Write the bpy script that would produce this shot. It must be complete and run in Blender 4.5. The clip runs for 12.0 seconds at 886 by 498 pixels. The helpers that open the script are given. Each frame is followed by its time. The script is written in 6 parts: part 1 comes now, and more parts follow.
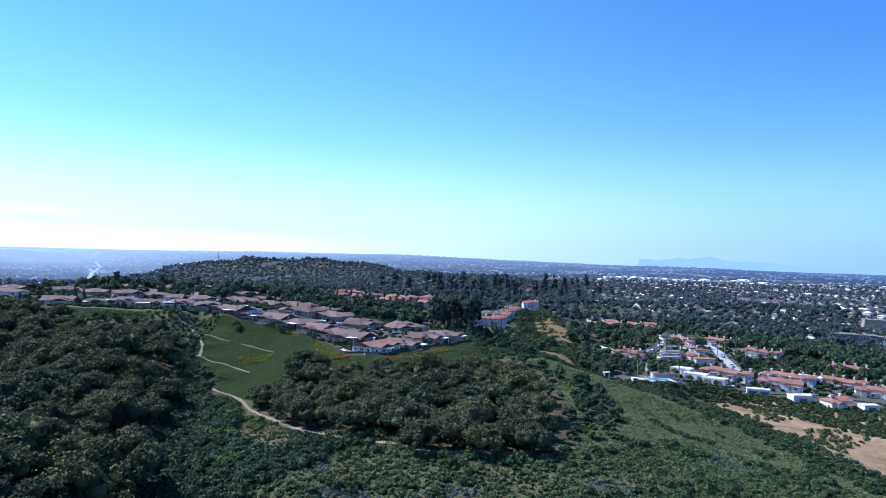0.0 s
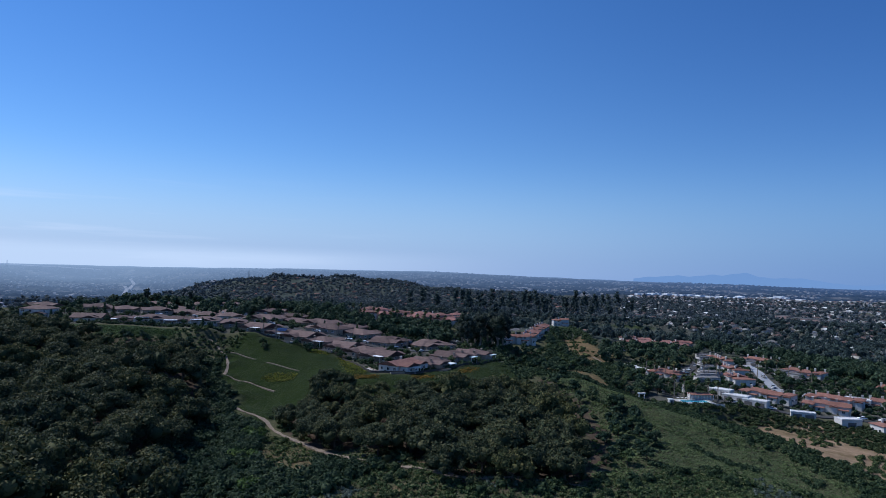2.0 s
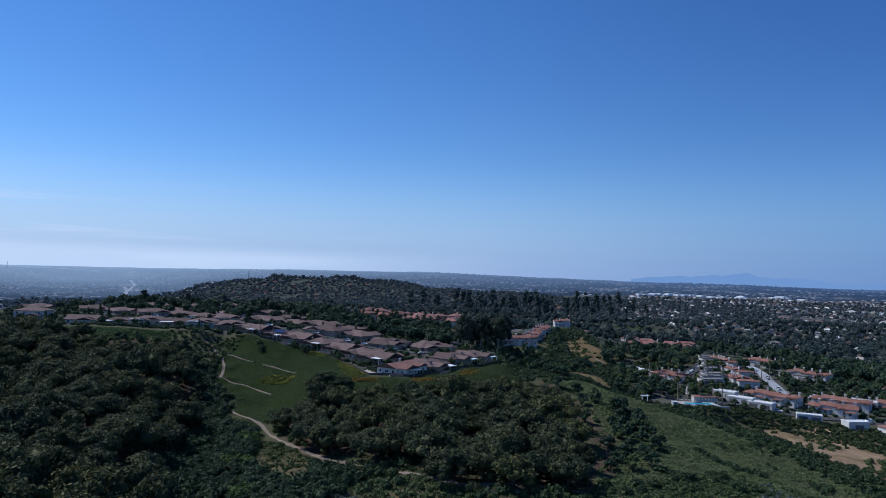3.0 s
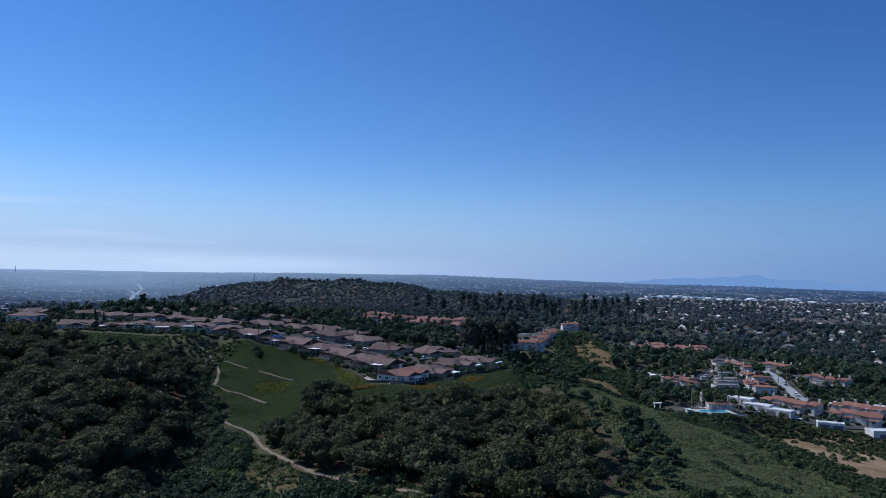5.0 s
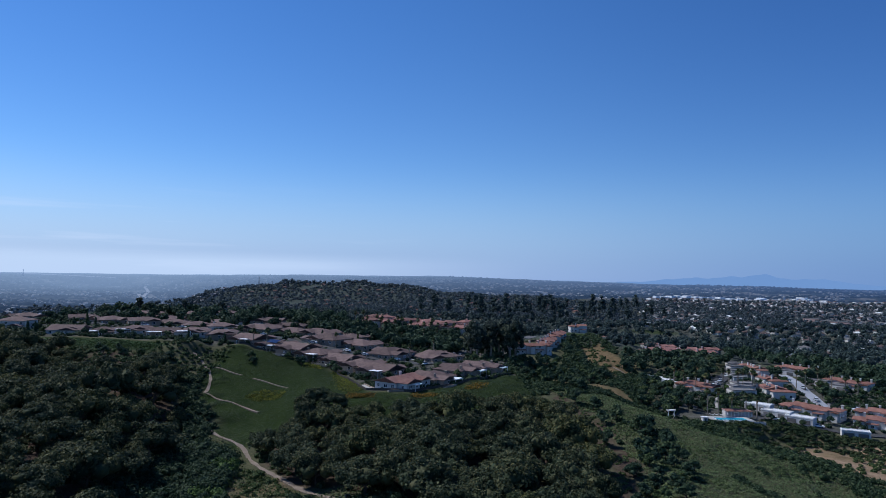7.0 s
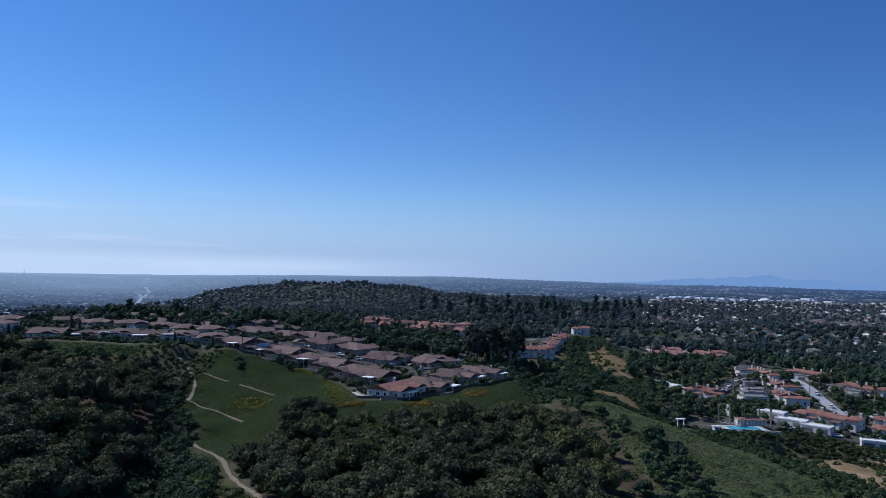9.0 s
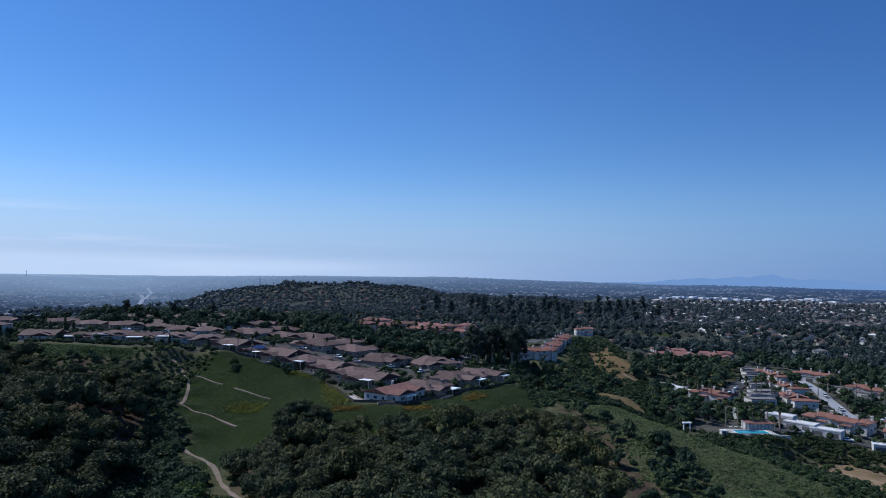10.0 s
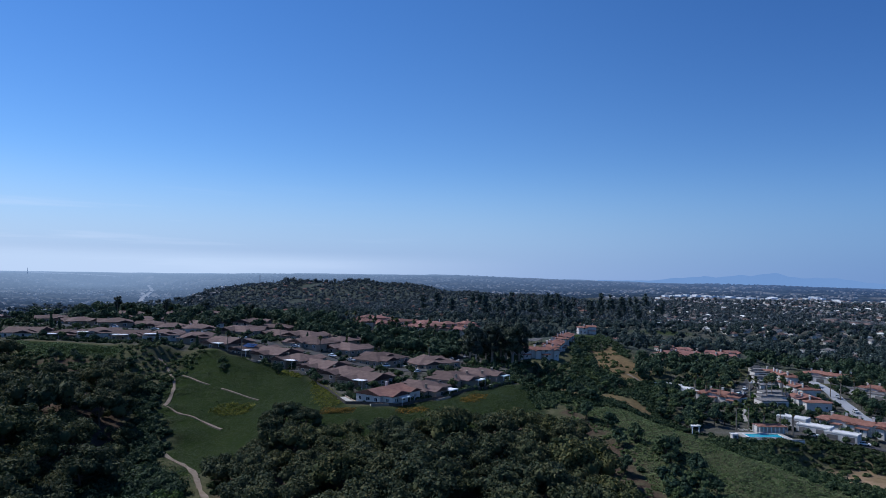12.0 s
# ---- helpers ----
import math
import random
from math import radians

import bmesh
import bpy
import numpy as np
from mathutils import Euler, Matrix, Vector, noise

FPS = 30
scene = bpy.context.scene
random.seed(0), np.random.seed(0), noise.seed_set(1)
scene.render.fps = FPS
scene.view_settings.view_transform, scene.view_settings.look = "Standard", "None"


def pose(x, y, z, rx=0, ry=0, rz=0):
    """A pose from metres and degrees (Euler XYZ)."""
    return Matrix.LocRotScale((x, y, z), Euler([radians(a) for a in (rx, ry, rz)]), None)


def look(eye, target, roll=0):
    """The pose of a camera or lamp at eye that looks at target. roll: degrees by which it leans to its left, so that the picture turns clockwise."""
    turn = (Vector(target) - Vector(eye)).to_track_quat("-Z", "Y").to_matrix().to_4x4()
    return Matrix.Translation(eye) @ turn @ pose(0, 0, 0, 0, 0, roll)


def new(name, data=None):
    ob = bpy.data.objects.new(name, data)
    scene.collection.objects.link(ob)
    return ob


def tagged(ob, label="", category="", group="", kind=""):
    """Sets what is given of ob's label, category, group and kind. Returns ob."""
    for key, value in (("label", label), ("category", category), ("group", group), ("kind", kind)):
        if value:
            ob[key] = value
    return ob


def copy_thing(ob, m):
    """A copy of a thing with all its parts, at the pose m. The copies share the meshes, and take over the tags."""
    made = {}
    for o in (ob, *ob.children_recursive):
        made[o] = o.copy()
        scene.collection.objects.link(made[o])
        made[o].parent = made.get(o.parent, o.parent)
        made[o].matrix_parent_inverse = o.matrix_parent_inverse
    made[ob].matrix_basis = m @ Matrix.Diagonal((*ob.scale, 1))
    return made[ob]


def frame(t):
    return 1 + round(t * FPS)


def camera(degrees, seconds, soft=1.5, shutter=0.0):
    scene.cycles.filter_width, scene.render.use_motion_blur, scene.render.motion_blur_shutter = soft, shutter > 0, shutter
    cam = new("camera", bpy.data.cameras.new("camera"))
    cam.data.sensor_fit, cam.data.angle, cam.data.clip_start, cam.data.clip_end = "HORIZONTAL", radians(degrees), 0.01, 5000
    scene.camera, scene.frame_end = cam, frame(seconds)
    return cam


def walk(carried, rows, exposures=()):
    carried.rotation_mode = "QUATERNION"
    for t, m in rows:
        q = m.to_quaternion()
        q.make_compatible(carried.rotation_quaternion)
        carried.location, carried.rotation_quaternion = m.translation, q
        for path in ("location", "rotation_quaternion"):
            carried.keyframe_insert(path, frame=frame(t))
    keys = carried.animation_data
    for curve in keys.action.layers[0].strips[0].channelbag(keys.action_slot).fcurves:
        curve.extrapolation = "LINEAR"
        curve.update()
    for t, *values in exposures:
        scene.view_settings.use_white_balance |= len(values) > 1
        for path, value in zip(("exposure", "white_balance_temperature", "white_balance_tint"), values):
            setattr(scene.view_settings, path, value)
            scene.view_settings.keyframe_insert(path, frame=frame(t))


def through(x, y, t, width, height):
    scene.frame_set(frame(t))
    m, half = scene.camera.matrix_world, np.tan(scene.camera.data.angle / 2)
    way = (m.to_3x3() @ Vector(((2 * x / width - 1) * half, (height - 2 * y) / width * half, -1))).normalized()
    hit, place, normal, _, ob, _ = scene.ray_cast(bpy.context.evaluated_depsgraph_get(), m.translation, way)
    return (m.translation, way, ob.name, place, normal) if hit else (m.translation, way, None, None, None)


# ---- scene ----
cam = camera(68.3, 12.0, 0.85)
PATH = [
    (0, (-0.644, -0.536, 46.927), (-0.764, 1.461, 46.945), 1.8),
    (0.5, (-0.684, 0.689, 46.915), (-0.856, 2.681, 46.965), 1.8),
    (1, (-0.77, 2.178, 46.902), (-0.965, 4.168, 46.963), 1.8),
    (1.5, (-0.848, 4.081, 46.899), (-1.051, 6.069, 46.965), 1.7),
    (2, (-0.891, 6.377, 46.875), (-1.099, 8.365, 46.942), 1.7),
    (2.5, (-0.913, 8.983, 46.844), (-1.122, 10.971, 46.913), 1.6),
    (3, (-0.862, 11.884, 46.818), (-1.072, 13.871, 46.887), 1.6),
    (5, (-0.058, 24.961, 46.733), (-0.29, 26.946, 46.81), 1.4),
    (5.5, (0.259, 28.515, 46.767), (0.02, 30.5, 46.845), 1.3),
    (6, (0.55, 32.245, 46.803), (0.304, 34.229, 46.881), 1.3),
    (6.5, (0.643, 36.031, 46.86), (0.392, 38.014, 46.94), 1.2),
    (7, (0.71, 39.923, 46.935), (0.457, 41.905, 47.015), 1.1),
    (9, (1.228, 55.498, 47.273), (0.968, 57.48, 47.354), 1.1),
    (9.5, (1.379, 59.232, 47.266), (1.116, 61.213, 47.347), 1.1),
    (10, (1.565, 62.787, 47.232), (1.298, 64.767, 47.314), 1.0),
    (10.5, (1.752, 66.216, 47.128), (1.483, 68.196, 47.21), 1.0),
    (11, (1.857, 69.539, 46.899), (1.586, 71.519, 46.981), 1.0),
    (11.5, (1.888, 72.699, 46.541), (1.615, 74.679, 46.62), 1.0),
    (12, (1.821, 75.734, 46.224), (1.548, 77.713, 46.3), 1.1),
]
EXPOSURES = [(0.0, 0.85, 5200, 16), (0.2, 0.45, 5250, 15), (0.5, 0.03, 5350, 13), (0.9, -0.08, 5350, 13), (1.5, -0.2, 5350, 13), (3.0, -0.28, 5350, 13), (12.0, -0.28, 5400, 13)]
walk(cam, [(t, look(eye, target, roll)) for t, eye, target, roll in PATH], EXPOSURES)

# ---- sun and sky ----
SUN_AZIMUTH, SUN_ELEVATION = -72.0, 48.0  # degrees from +y towards +x, degrees above the horizon
world = bpy.data.worlds.new("sky")
scene.world = world
world.use_nodes = True
wn, wl = world.node_tree.nodes, world.node_tree.links
sky = wn.new("ShaderNodeTexSky")
sky.sky_type = "NISHITA"
sky.sun_disc = False
sky.sun_elevation = radians(SUN_ELEVATION)
sky.sun_rotation = radians(SUN_AZIMUTH)
sky.altitude, sky.air_density, sky.dust_density, sky.ozone_density = 120.0, 1.0, 0.0, 4.0
wn["Background"].inputs["Strength"].default_value = 0.115
deep = wn.new("ShaderNodeHueSaturation")
deep.inputs["Hue"].default_value, deep.inputs["Saturation"].default_value = 0.505, 1.18
wl.new(sky.outputs["Color"], deep.inputs["Color"])
# the pale sea haze that lies along the horizon
way = wn.new("ShaderNodeTexCoord")
split = wn.new("ShaderNodeSeparateXYZ")
low = wn.new("ShaderNodeMapRange")
low.interpolation_type = "SMOOTHERSTEP"
low.inputs["From Min"].default_value, low.inputs["From Max"].default_value = 0.19, -0.03
low.inputs["To Min"].default_value, low.inputs["To Max"].default_value = 0.0, 0.9
veil = wn.new("ShaderNodeMix")
veil.data_type = "RGBA"
glare = wn.new("ShaderNodeMix")
glare.data_type = "RGBA"
glare.inputs[6].default_value, glare.inputs[7].default_value = (4.8, 5.7, 7.3, 1), (1.8, 3.25, 5.6, 1)
across = wn.new("ShaderNodeMapRange")
across.inputs["From Min"].default_value, across.inputs["From Max"].default_value = -0.75, 0.6
wl.new(split.outputs["X"], across.inputs["Value"])
wl.new(across.outputs["Result"], glare.inputs[0])
wl.new(glare.outputs[2], veil.inputs[7])
wl.new(way.outputs["Generated"], split.inputs[0])
wl.new(split.outputs["Z"], low.inputs["Value"])
wl.new(low.outputs["Result"], veil.inputs[0])
wl.new(deep.outputs["Color"], veil.inputs[6])
# thin wisps of cloud low over the sea
stretch = wn.new("ShaderNodeMapping")
stretch.inputs["Scale"].default_value = (2.2, 2.2, 42.0)
wisp = wn.new("ShaderNodeTexNoise")
wisp.inputs["Scale"].default_value, wisp.inputs["Detail"].default_value = 1.3, 5.0
wl.new(way.outputs["Generated"], stretch.inputs["Vector"])
wl.new(stretch.outputs["Vector"], wisp.inputs["Vector"])
thin = wn.new("ShaderNodeMapRange")
thin.inputs["From Min"].default_value, thin.inputs["From Max"].default_value, thin.inputs["To Max"].default_value = 0.54, 0.78, 0.55
wl.new(wisp.outputs["Fac"], thin.inputs["Value"])
seaward = wn.new("ShaderNodeMapRange")
seaward.inputs["From Min"].default_value, seaward.inputs["From Max"].default_value = -0.15, -0.6
wl.new(split.outputs["X"], seaward.inputs["Value"])
hang = wn.new("ShaderNodeMapRange")
hang.inputs["From Min"].default_value, hang.inputs["From Max"].default_value = 0.13, 0.05
wl.new(split.outputs["Z"], hang.inputs["Value"])
both = wn.new("ShaderNodeMath")
both.operation = "MULTIPLY"
wl.new(thin.outputs["Result"], both.inputs[0])
wl.new(seaward.outputs["Result"], both.inputs[1])
all_three = wn.new("ShaderNodeMath")
all_three.operation = "MULTIPLY"
wl.new(both.outputs[0], all_three.inputs[0])
wl.new(hang.outputs["Result"], all_three.inputs[1])
clouds = wn.new("ShaderNodeMix")
clouds.data_type = "RGBA"
clouds.inputs[7].default_value = (8.0, 8.3, 8.8, 1)
wl.new(all_three.outputs[0], clouds.inputs[0])
wl.new(veil.outputs[2], clouds.inputs[6])
# the bright bank of sea mist low in the west, and the deeper blue away from the sun
mist_height = wn.new("ShaderNodeMapRange")
mist_height.interpolation_type = "SMOOTHSTEP"
mist_height.inputs["From Min"].default_value, mist_height.inputs["From Max"].default_value, mist_height.inputs["To Max"].default_value = 0.032, 0.012, 0.55
wl.new(split.outputs["Z"], mist_height.inputs["Value"])
mist_side = wn.new("ShaderNodeMapRange")
mist_side.interpolation_type = "SMOOTHSTEP"
mist_side.inputs["From Min"].default_value, mist_side.inputs["From Max"].default_value = 0.05, -0.5
wl.new(split.outputs["X"], mist_side.inputs["Value"])
mist = wn.new("ShaderNodeMath")
mist.operation = "MULTIPLY"
wl.new(mist_height.outputs["Result"], mist.inputs[0])
wl.new(mist_side.outputs["Result"], mist.inputs[1])
bank = wn.new("ShaderNodeMix")
bank.data_type = "RGBA"
bank.inputs[7].default_value = (7.0, 7.9, 8.5, 1)
wl.new(mist.outputs[0], bank.inputs[0])
wl.new(clouds.outputs[2], bank.inputs[6])
away = wn.new("ShaderNodeMapRange")
away.interpolation_type = "SMOOTHSTEP"
away.inputs["From Min"].default_value, away.inputs["From Max"].default_value = -0.15, 0.75
wl.new(split.outputs["X"], away.inputs["Value"])
depth = wn.new("ShaderNodeMix")
depth.data_type, depth.blend_type = "RGBA", "MULTIPLY"
depth.inputs[7].default_value = (0.70, 0.76, 0.86, 1)
wl.new(away.outputs["Result"], depth.inputs[0])
wl.new(bank.outputs[2], depth.inputs[6])
wl.new(depth.outputs[2], wn["Background"].inputs["Color"])
sun = new("sun", bpy.data.lights.new("sun", "SUN"))
sun.data.energy, sun.data.angle, sun.data.color = 5.0, radians(0.53), (1.0, 0.92, 0.78)
sun_from = Vector((math.sin(radians(SUN_AZIMUTH)) * math.cos(radians(SUN_ELEVATION)), math.cos(radians(SUN_AZIMUTH)) * math.cos(radians(SUN_ELEVATION)), math.sin(radians(SUN_ELEVATION))))
sun.matrix_basis = look(sun_from * 300, (0, 0, 0))

# ---- materials ----
M = {}


def ramp(nt, fac, stops):
    node = nt.nodes.new("ShaderNodeValToRGB")
    els = node.color_ramp.elements
    while len(els) < len(stops):
        els.new(0.5)
    for el, (pos, col) in zip(els, stops):
        el.position, el.color = pos, (*col, 1)
    nt.links.new(fac, node.inputs["Fac"])
    return node.outputs["Color"]


def noise_at(nt, scale, detail=4.0, rough=0.6, coords="Object"):
    tc = nt.nodes.new("ShaderNodeTexCoord")
    node = nt.nodes.new("ShaderNodeTexNoise")
    node.inputs["Scale"].default_value, node.inputs["Detail"].default_value, node.inputs["Roughness"].default_value = scale, detail, rough
    nt.links.new(tc.outputs[coords], node.inputs["Vector"])
    return node.outputs["Fac"]


def mix(nt, fac, a, b, mode="MIX"):
    node = nt.nodes.new("ShaderNodeMix")
    node.data_type, node.blend_type = "RGBA", mode
    for sock, value in ((node.inputs[0], fac), (node.inputs[6], a), (node.inputs[7], b)):
        if isinstance(value, (int, float)):
            sock.default_value = value
        elif isinstance(value, tuple):
            sock.default_value = (*value, 1)
        else:
            nt.links.new(value, sock)
    return node.outputs[2]


def shell(name, rough=0.8, metal=0.0):
    mat = bpy.data.materials.new(name)
    mat.use_nodes = True
    bsdf = mat.node_tree.nodes["Principled BSDF"]
    bsdf.inputs["Roughness"].default_value, bsdf.inputs["Metallic"].default_value = rough, metal
    bsdf.inputs["Specular IOR Level"].default_value = 0.12
    M[name] = mat
    return mat, mat.node_tree, bsdf


def bump(nt, bsdf, height, strength, distance):
    node = nt.nodes.new("ShaderNodeBump")
    node.inputs["Strength"].default_value, node.inputs["Distance"].default_value = strength, distance
    nt.links.new(height, node.inputs["Height"])
    nt.links.new(node.outputs["Normal"], bsdf.inputs["Normal"])


def plain(name, dark, light, scale=0.6, rough=0.8, metal=0.0, spread=0.0, coords="Object"):
    """A surface that wanders between two colours at two scales; spread: how far single objects differ."""
    mat, nt, bsdf = shell(name, rough, metal)
    big, fine = noise_at(nt, scale, 3, 0.5, coords), noise_at(nt, scale * 9, 4, 0.7, coords)
    col = ramp(nt, mix(nt, 0.4, big, fine), [(0.32, dark), (0.68, light)])
    if spread:
        info = nt.nodes.new("ShaderNodeObjectInfo")
        tone = ramp(nt, info.outputs["Random"], [(0.0, (1 - spread,) * 3), (1.0, (1 + spread,) * 3)])
        col = mix(nt, 1.0, col, tone, "MULTIPLY")
    nt.links.new(col, bsdf.inputs["Base Color"])
    bump(nt, bsdf, fine, 0.25, 0.05)
    return mat


def leafy(name, dark, mid, light, tips, spread=0.22, through=0.22, drift=0.06, grain=0.5):
    """Foliage: every leaf clump differs a little, every tree a little more, with some sun through the leaves."""
    mat, nt, bsdf = shell(name, 0.7)
    bsdf.inputs["Specular IOR Level"].default_value = 0.1
    geo, info = nt.nodes.new("ShaderNodeNewGeometry"), nt.nodes.new("ShaderNodeObjectInfo")
    patch = mix(nt, 0.5, noise_at(nt, 0.35, 3, 0.6), noise_at(nt, drift, 4, 0.6))
    fac = mix(nt, grain, patch, geo.outputs["Random Per Island"])
    col = ramp(nt, fac, [(0.25, dark), (0.43, mid), (0.6, light), (0.78, tips)])
    tone = ramp(nt, info.outputs["Random"], [(0.0, (1 - spread, 1 - spread * 0.7, 1 - spread * 0.4)), (0.5, (1, 1, 1)), (1.0, (1 + spread, 1 + spread * 0.7, 1 - spread * 0.3))])
    col = mix(nt, 1.0, col, tone, "MULTIPLY")
    nt.links.new(col, bsdf.inputs["Base Color"])
    sheer = nt.nodes.new("ShaderNodeBsdfTranslucent")
    nt.links.new(col, sheer.inputs["Color"])
    both = nt.nodes.new("ShaderNodeMixShader")
    both.inputs[0].default_value = through
    nt.links.new(bsdf.outputs[0], both.inputs[1])
    nt.links.new(sheer.outputs[0], both.inputs[2])
    nt.links.new(both.outputs[0], nt.nodes["Material Output"].inputs["Surface"])
    return mat


def ground_material():
    mat, nt, bsdf = shell("ground", 0.95)
    bsdf.inputs["Specular IOR Level"].default_value = 0.0
    big, small, grit = noise_at(nt, 0.03, 5, 0.6), noise_at(nt, 0.25, 5, 0.65), noise_at(nt, 1.6, 5, 0.7)

    def attr(key):
        node = nt.nodes.new("ShaderNodeAttribute")
        node.attribute_name = key
        return node.outputs["Fac"]

    def tones(fac, *cols):
        return ramp(nt, fac, [(0.3 + 0.4 * i / (len(cols) - 1), c) for i, c in enumerate(cols)])

    speck = mix(nt, 0.5, small, grit)
    soil = mix(nt, big, tones(speck, (0.05, 0.05, 0.028), (0.09, 0.083, 0.05), (0.155, 0.132, 0.088)), tones(speck, (0.038, 0.046, 0.022), (0.064, 0.074, 0.036), (0.115, 0.11, 0.063)))
    # brush on the far ground, its tones lifted bluish to paint in haze
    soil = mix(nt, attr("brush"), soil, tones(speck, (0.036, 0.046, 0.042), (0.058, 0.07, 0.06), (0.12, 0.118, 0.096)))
    col = mix(nt, attr("litter"), soil, tones(speck, (0.04, 0.029, 0.021), (0.072, 0.053, 0.039), (0.12, 0.09, 0.068)))
    col = mix(nt, attr("straw"), col, tones(speck, (0.075, 0.06, 0.03), (0.145, 0.105, 0.056), (0.225, 0.165, 0.09)))
    col = mix(nt, attr("sand"), col, tones(speck, (0.16, 0.11, 0.066), (0.27, 0.19, 0.12), (0.36, 0.27, 0.18)))
    col = mix(nt, attr("town"), col, tones(speck, (0.04, 0.046, 0.03), (0.085, 0.083, 0.068), (0.16, 0.15, 0.132)))
    col = mix(nt, attr("green"), col, tones(speck, (0.02, 0.033, 0.011), (0.03, 0.046, 0.015), (0.048, 0.063, 0.021)))
    nt.links.new(col, bsdf.inputs["Base Color"])
    bump(nt, bsdf, speck, 0.8, 0.5)


ground_material()
leafy("oak_leaf", (0.02, 0.03, 0.0175), (0.04, 0.056, 0.027), (0.083, 0.092, 0.042), (0.18, 0.158, 0.072), grain=0.42)
leafy("scrub_leaf", (0.021, 0.0384, 0.0147), (0.0465, 0.0768, 0.0252), (0.09, 0.122, 0.0441), (0.188, 0.179, 0.084), spread=0.1, drift=0.11)
leafy("dark_scrub_leaf", (0.014, 0.028, 0.015), (0.026, 0.048, 0.023), (0.048, 0.075, 0.034), (0.092, 0.115, 0.055), spread=0.1)
leafy("spur_leaf", (0.052, 0.076, 0.028), (0.088, 0.12, 0.045), (0.13, 0.16, 0.066), (0.205, 0.215, 0.105), spread=0.1, grain=0.3)
leafy("sage_leaf", (0.052, 0.07, 0.048), (0.0858, 0.112, 0.0825), (0.13, 0.154, 0.12), (0.195, 0.21, 0.173), spread=0.1)
leafy("lush_leaf", (0.02, 0.042, 0.014), (0.038, 0.076, 0.023), (0.066, 0.113, 0.035), (0.11, 0.155, 0.052))
leafy("mat_leaf", (0.021, 0.034, 0.014), (0.03, 0.046, 0.0185), (0.045, 0.06, 0.023), (0.085, 0.086, 0.034), spread=0.0, through=0.1, drift=0.09, grain=0.25)
leafy("town_leaf", (0.018, 0.033, 0.02), (0.037, 0.062, 0.033), (0.064, 0.098, 0.05), (0.112, 0.136, 0.076), spread=0.4)
leafy("gum_leaf", (0.021, 0.031, 0.025), (0.041, 0.058, 0.043), (0.072, 0.09, 0.066), (0.118, 0.128, 0.098))
leafy("palm_leaf", (0.0225, 0.039, 0.0162), (0.0495, 0.072, 0.0288), (0.09, 0.105, 0.0468), (0.158, 0.135, 0.0684), through=0.1)
leafy("flower_yellow", (0.045, 0.075, 0.014), (0.10, 0.12, 0.018), (0.17, 0.165, 0.024), (0.27, 0.235, 0.035), spread=0.1, grain=0.35)
leafy("flower_orange", (0.04, 0.062, 0.014), (0.105, 0.085, 0.016), (0.2, 0.115, 0.02), (0.29, 0.16, 0.026), spread=0.1, grain=0.35)
# far foliage: its own green with the blue of distance haze painted in
leafy("hazed_far_leaf", (0.019, 0.031, 0.033), (0.034, 0.053, 0.052), (0.056, 0.08, 0.071), (0.096, 0.12, 0.094), spread=0.0, drift=0.012)
leafy("hazed_hill_leaf", (0.034, 0.048, 0.056), (0.056, 0.076, 0.084), (0.082, 0.106, 0.108), (0.13, 0.15, 0.14), spread=0.0, drift=0.012)
plain("bark", (0.06, 0.045, 0.035), (0.15, 0.12, 0.09), 1.5, 0.9)
plain("pale_bark", (0.16, 0.13, 0.10), (0.32, 0.28, 0.23), 1.0, 0.9)
plain("dead_frond", (0.10, 0.07, 0.04), (0.22, 0.16, 0.09), 2.0, 0.9)
plain("trail", (0.15, 0.117, 0.088), (0.26, 0.21, 0.165), 0.4, 0.95)
plain("concrete", (0.30, 0.28, 0.25), (0.44, 0.42, 0.38), 0.3, 0.85)
plain("asphalt", (0.05, 0.05, 0.052), (0.085, 0.083, 0.08), 0.2, 0.9)
plain("pale_road", (0.24, 0.25, 0.27), (0.36, 0.37, 0.39), 0.05, 0.9)
plain("roof_tan", (0.088, 0.06, 0.053), (0.165, 0.116, 0.101), 0.5, 0.85, spread=0.28)
plain("roof_rose", (0.13, 0.066, 0.055), (0.22, 0.125, 0.10), 0.5, 0.85, spread=0.16)
plain("roof_orange", (0.16, 0.076, 0.056), (0.27, 0.14, 0.105), 0.5, 0.85, spread=0.15)
plain("roof_pink", (0.19, 0.09, 0.075), (0.31, 0.165, 0.135), 0.5, 0.85, spread=0.15)
plain("roof_grey", (0.11, 0.105, 0.10), (0.20, 0.19, 0.185), 0.5, 0.85, spread=0.3)
plain("roof_white", (0.52, 0.51, 0.49), (0.70, 0.69, 0.67), 0.3, 0.7)
plain("wall_cream", (0.25, 0.20, 0.155), (0.36, 0.295, 0.23), 0.4, 0.9, spread=0.2)
plain("wall_pink", (0.34, 0.24, 0.205), (0.46, 0.335, 0.29), 0.4, 0.9, spread=0.15)
plain("wall_white", (0.50, 0.475, 0.44), (0.64, 0.61, 0.57), 0.4, 0.85)
plain("trim_white", (0.70, 0.69, 0.67), (0.82, 0.81, 0.79), 0.8, 0.6)
plain("fence_dark", (0.05, 0.045, 0.04), (0.10, 0.09, 0.08), 1.5, 0.7)
plain("steel", (0.16, 0.165, 0.17), (0.28, 0.285, 0.29), 1.0, 0.45, 0.7)
plain("solar", (0.012, 0.02, 0.06), (0.03, 0.05, 0.12), 0.8, 0.15)
plain("car_paint", (0.6, 0.6, 0.6), (0.8, 0.8, 0.8), 0.3, 0.3, 0.0, spread=0.45)
plain("rubber", (0.012, 0.012, 0.012), (0.03, 0.03, 0.03), 2.0, 0.8)
